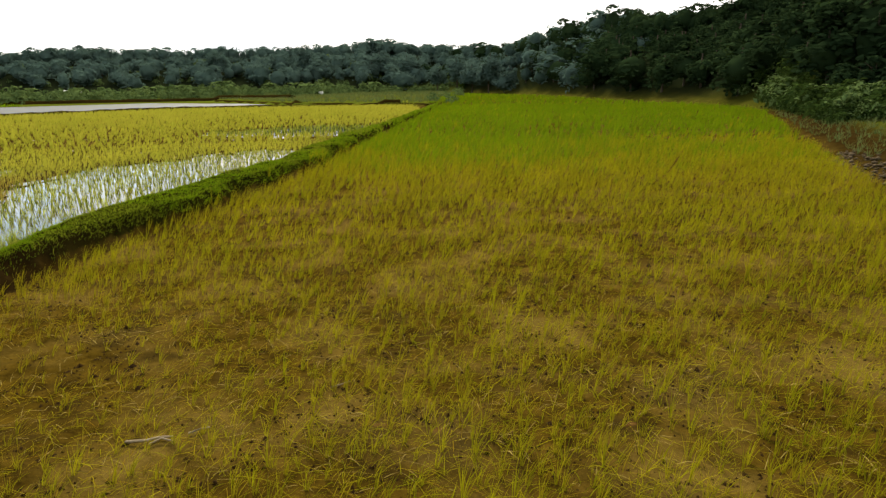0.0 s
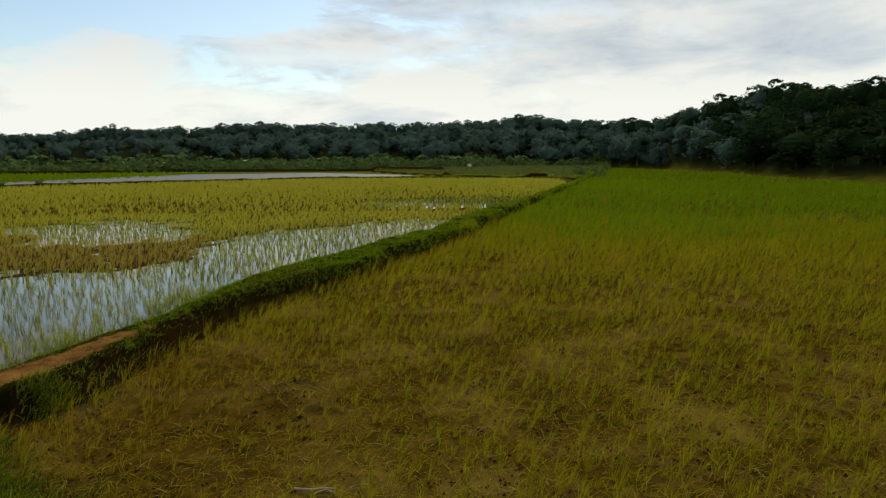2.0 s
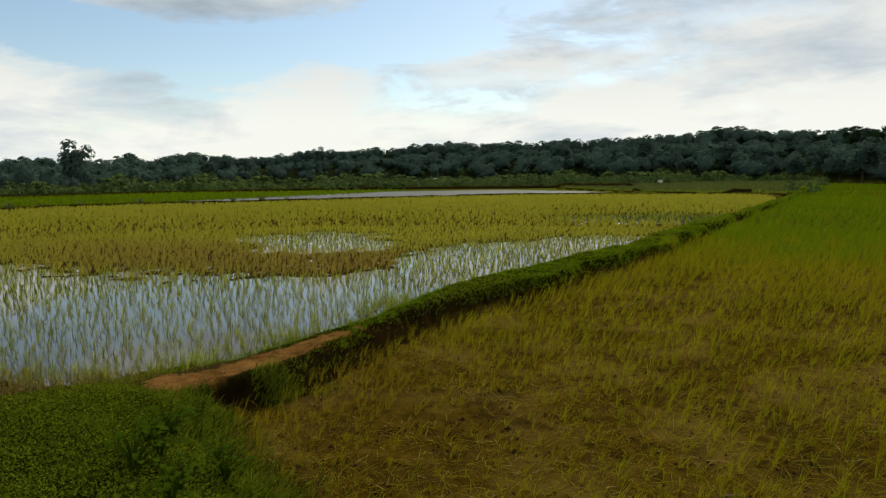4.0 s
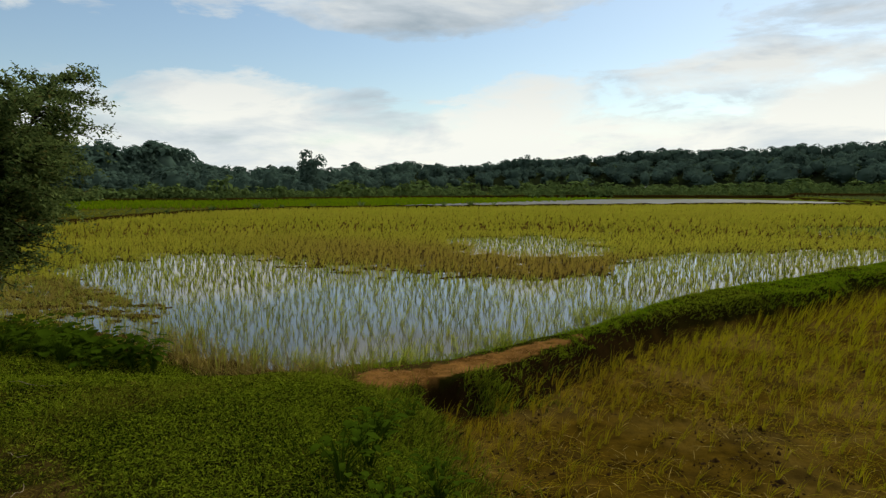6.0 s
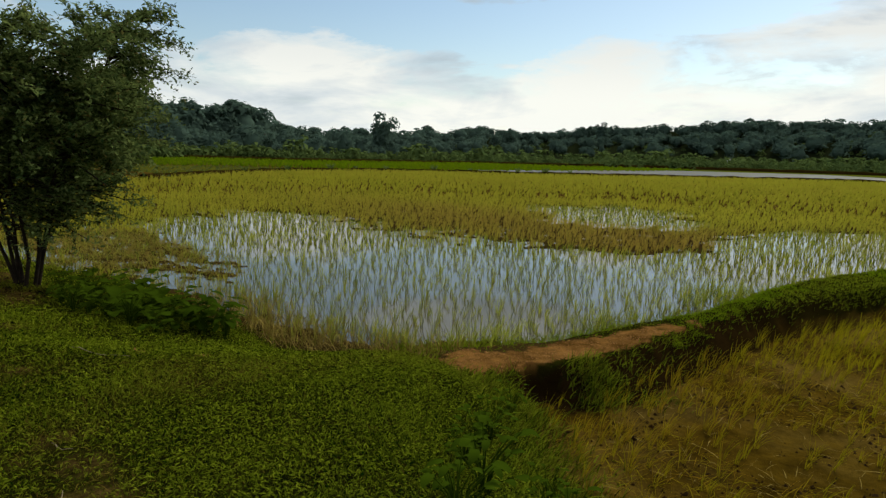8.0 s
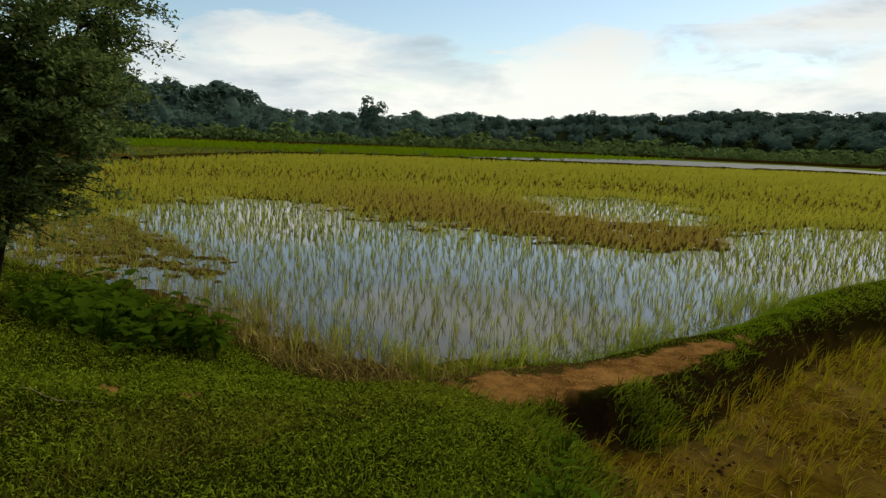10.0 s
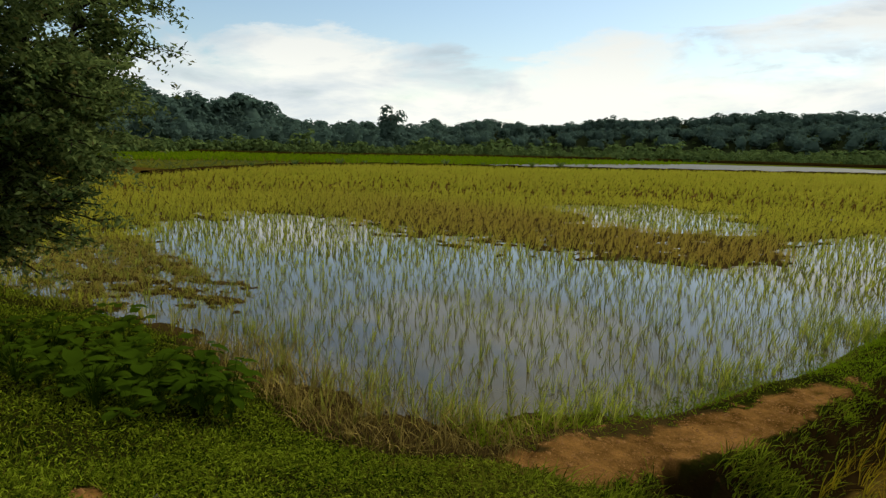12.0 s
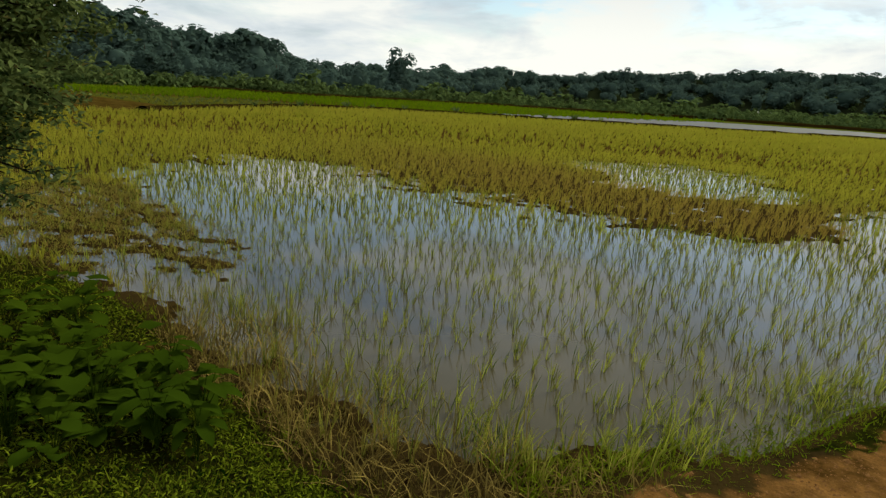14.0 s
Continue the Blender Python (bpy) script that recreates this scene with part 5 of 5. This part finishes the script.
# ---- banks, sheds and small things ----
def earth_bank(name, px, py, tall, wide, label, bare=1.0):
    """A low uneven bank of earth along a line of the plan."""
    length = np.concatenate([[0], np.cumsum(np.hypot(np.diff(px), np.diff(py)))])
    n = int(length[-1] / 0.8)
    s = np.linspace(0, length[-1], n)
    x, y = np.interp(s, length, px), np.interp(s, length, py)
    dx, dy = np.gradient(x), np.gradient(y)
    q = np.hypot(dx, dy)
    nx, ny = -dy / q, dx / q
    z0 = height(x, y)
    rows = []
    for o, h in ((-0.5, -0.15), (-0.38, 0.55), (-0.2, 0.95), (0.15, 1.0), (0.38, 0.6), (0.5, -0.15)):
        j = rng.uniform(0.8, 1.2, n)
        rows.append(np.stack([x + nx * o * wide * j, y + ny * o * wide * j, z0 + h * tall * rng.uniform(0.8, 1.15, n)], 1))
    k = len(rows)
    v = np.stack(rows, 1).reshape(-1, 3)
    i = np.arange((n - 1) * (k - 1))
    a = (i // (k - 1)) * k + i % (k - 1)
    me = array_mesh(name, v, np.stack([a, a + 1, a + k + 1, a + k], 1), M_GROUND, {"bank": np.tile([0.9, 0.9, 0.6, 0.3, 0.6, 0.9], n) * bare, "turf": np.tile([0, 0.2, 0.8, 1.0, 0.8, 0.2], n)}, True)
    tagged(new(name, me), label, "bank", kind="structure")


def build_banks():
    earth_bank("bank_near_field", [-39, -43.4, -49.7, -51.2, -47, -40, -34, -27, -18, -4], [8.7, 12.6, 20.5, 28.6, 37.8, 45.5, 54.8, 64.8, 67.4, 70], 0.28, 0.9, "low grassy earth bank dividing the fields")
    earth_bank("bank_far_field", [-110, -104, -90, -86, -68, -35, -22], [20, 30, 41, 69, 94, 106, 100], 0.45, 2.0, "dark earth bank behind the distant fields")
    earth_bank("bank_fallow", [-33, -16, -4, -1], [98, 74, 69, 66], 0.28, 0.8, "brown eroded edge of a weedy fallow plot", 0.5)


def shed(x, y, w, d, h, turn, label):
    t = thing("shed", label, "shed", "distant sheds")
    t.matrix_basis = Matrix.Translation((x, y, float(height(x, y)))) @ Matrix.Rotation(turn, 4, "Z")
    for ox, oy, sx, sy in ((0, -d / 2, w, 0.12), (0, d / 2, w, 0.12), (-w / 2 + .06, 0, 0.12, d - .12), (w / 2 - .06, 0, 0.12, d - .12)):
        bm = bmesh.new()
        bmesh.ops.create_cube(bm, size=1, matrix=Matrix.Translation((ox, oy, h / 2)) @ Matrix.Diagonal((sx, sy, h, 1)))
        me = bpy.data.meshes.new("shed_wall")
        bm.to_mesh(me)
        bm.free()
        me.materials.append(M_WALL)
        part("wall", me, t)
    e = 0.35
    for s in (-1, 1):
        y0, y1 = s * (d / 2 + e), 0
        top = [(-w / 2 - e, y0, h - 0.05), (w / 2 + e, y0, h - 0.05), (w / 2 + e, y1, h + d * .28), (-w / 2 - e, y1, h + d * .28)]
        v = np.array(top + [(a, b, c - 0.08) for a, b, c in top])
        f = np.array([[0, 1, 2, 3], [7, 6, 5, 4], [0, 4, 5, 1], [1, 5, 6, 2], [2, 6, 7, 3], [3, 7, 4, 0]])
        part("roof", array_mesh("shed_roof", v, f, M_ROOF), t, "pale sheet roof slope")


def build_small_things():
    shed(-96, 174, 3.4, 2.2, 0.6, 0.45, "small pale shed with a sheet roof in the scrub")
    shed(-116, 160, 2.8, 2.0, 0.5, 0.62, "low whitewashed shed far across the fields")
    # a pale stone in the turf
    bm = bmesh.new()
    bmesh.ops.create_icosphere(bm, subdivisions=3, radius=1)
    for v in bm.verts:
        q = 0.75 + 0.5 * noise.noise(v.co * 1.7 + Vector((4, 2, 1)))
        v.co = Vector((v.co.x * 0.075, v.co.y * 0.05, v.co.z * 0.035)) * q
    me = bpy.data.meshes.new("stone")
    bm.to_mesh(me)
    bm.free()
    me.materials.append(M_STONE)
    for x, y, s in ((-4.0, 0.98, 0.7), (-6.2, 1.85, 0.3)):
        ob = tagged(new("stone", me), "pale weathered stone lying in short turf", "stone", "stones in the turf")
        ob.matrix_basis = Matrix.Translation((x, y, float(height(x, y)) + 0.012 * s)) @ Matrix.Rotation(x, 4, "Z") @ Matrix.Scale(s, 4)
    # a pale rounded lump in place of a distant cow on the fallow plot
    bm = bmesh.new()
    bmesh.ops.create_uvsphere(bm, u_segments=16, v_segments=10, radius=1)
    for v in bm.verts:
        q = 1 + 0.18 * noise.noise(v.co * 2.1)
        v.co = Vector((math.copysign(abs(v.co.x) ** 0.6, v.co.x) * 0.75, math.copysign(abs(v.co.y) ** 0.6, v.co.y) * 0.4, math.copysign(abs(v.co.z) ** 0.7, v.co.z) * 0.5)) * q
    me = bpy.data.meshes.new("cow_stand_in")
    bm.to_mesh(me)
    bm.free()
    me.polygons.foreach_set("use_smooth", np.ones(len(me.polygons), bool))
    me.materials.append(M_WALL)
    heap = tagged(new("cow_stand_in", me), "pale rounded lump standing in for a cow on the weedy fallow plot", "heap")
    heap.matrix_basis = Matrix.Translation((-23.6, 133.0, float(height(-23.6, 133.0)) + 0.32)) @ Matrix.Rotation(0.3, 4, "Z") @ Matrix.Scale(0.75, 4)
    # pale dry stalks on the turf
    g = random.Random(14)
    for x, y, turn, size in ((-3.60, 1.10, 1.4, 0.22), (-3.68, 0.92, 2.2, 0.16), (-4.9, 1.0, 0.3, 0.14), (-6.3, 1.24, 0.2, 0.5), (-3.3, 0.83, 2.8, 0.12), (-4.35, 0.92, 1.9, 0.13)):
        pts, px, py = [], x, y
        for i in range(6):
            pts.append((px, py, float(height(px, py)) + 0.030 + 0.008 * math.sin(i * 1.7)))
            turn += g.uniform(-0.1, 0.35)
            px, py = px + math.cos(turn) * size / 5, py + math.sin(turn) * size / 5
        tagged(new("dry_stalk", tubes_mesh("dry_stalk", [(pts, [0.0022, 0.0022, 0.002, 0.0018, 0.0015, 0.001])], M_DEADWOOD, 5)), "pale dry grass stalk lying on the turf", "stalk", "stalks on the turf")
    # broken sticks on the mud
    for pts, r in (([(-2.20, 3.98), (-2.06, 3.97), (-1.97, 4.02), (-1.88, 4.02)], 0.012), ([(-2.02, 3.94), (-1.95, 3.99), (-1.87, 3.98)], 0.008), ([(-1.80, 4.08), (-1.73, 4.10), (-1.68, 4.16)], 0.008), ([(-0.9, 4.75), (-0.75, 4.82)], 0.006)):
        run = ([(x, y, float(height(x, y)) + 0.02 + 0.012 * (i % 2)) for i, (x, y) in enumerate(pts)], [r, r * 0.9, r * 0.75, r * 0.4][: len(pts)])
        tagged(new("stick", tubes_mesh("stick", [run], M_DEADWOOD, 6)), "broken dead stick lying on the brown mud", "stick", "sticks on the mud")
    # tufts along the low bank between the left fields
    me = None
    for i, (x, y) in enumerate(((-46.5, 17), (-49.5, 21.5), (-51, 26), (-51.2, 28.5), (-50.2, 31), (-48.5, 35), (-47, 38), (-44, 41), (-42.5, 43), (-41, 44.6))):
        if me is None:
            n = 60
            a = np.random.default_rng(3).uniform(0, 6.28, n)
            v, f, d = blades(np.stack([np.cos(a) * .12, np.sin(a) * .12, np.full(n, -0.05)], 1), a, rng.uniform(0.2, 0.5, n), rng.uniform(0.05, 0.3, n), 0.05, 2)
            me = array_mesh("grass_tuft", v, f, M_BUSH, {"dry": d})
        ob = tagged(new("grass_tuft", me), "dark grass tuft on a low earth bank", "grass", "tufts on the low bank")
        ob.matrix_basis = Matrix.Translation((x, y, float(height(x, y)) + 0.25)) @ Matrix.Rotation(i * 1.3, 4, "Z") @ Matrix.Scale(0.7 + 0.25 * (i % 3), 4)


build_left_rice()
build_right_rice()
build_far_rice()
build_turf()
build_wild_grass()
build_litter()
rubble()
crumbs()
build_forest()
build_shrubs()
build_banks()
build_wood_edge()
build_bush()
build_weeds()
build_small_things()
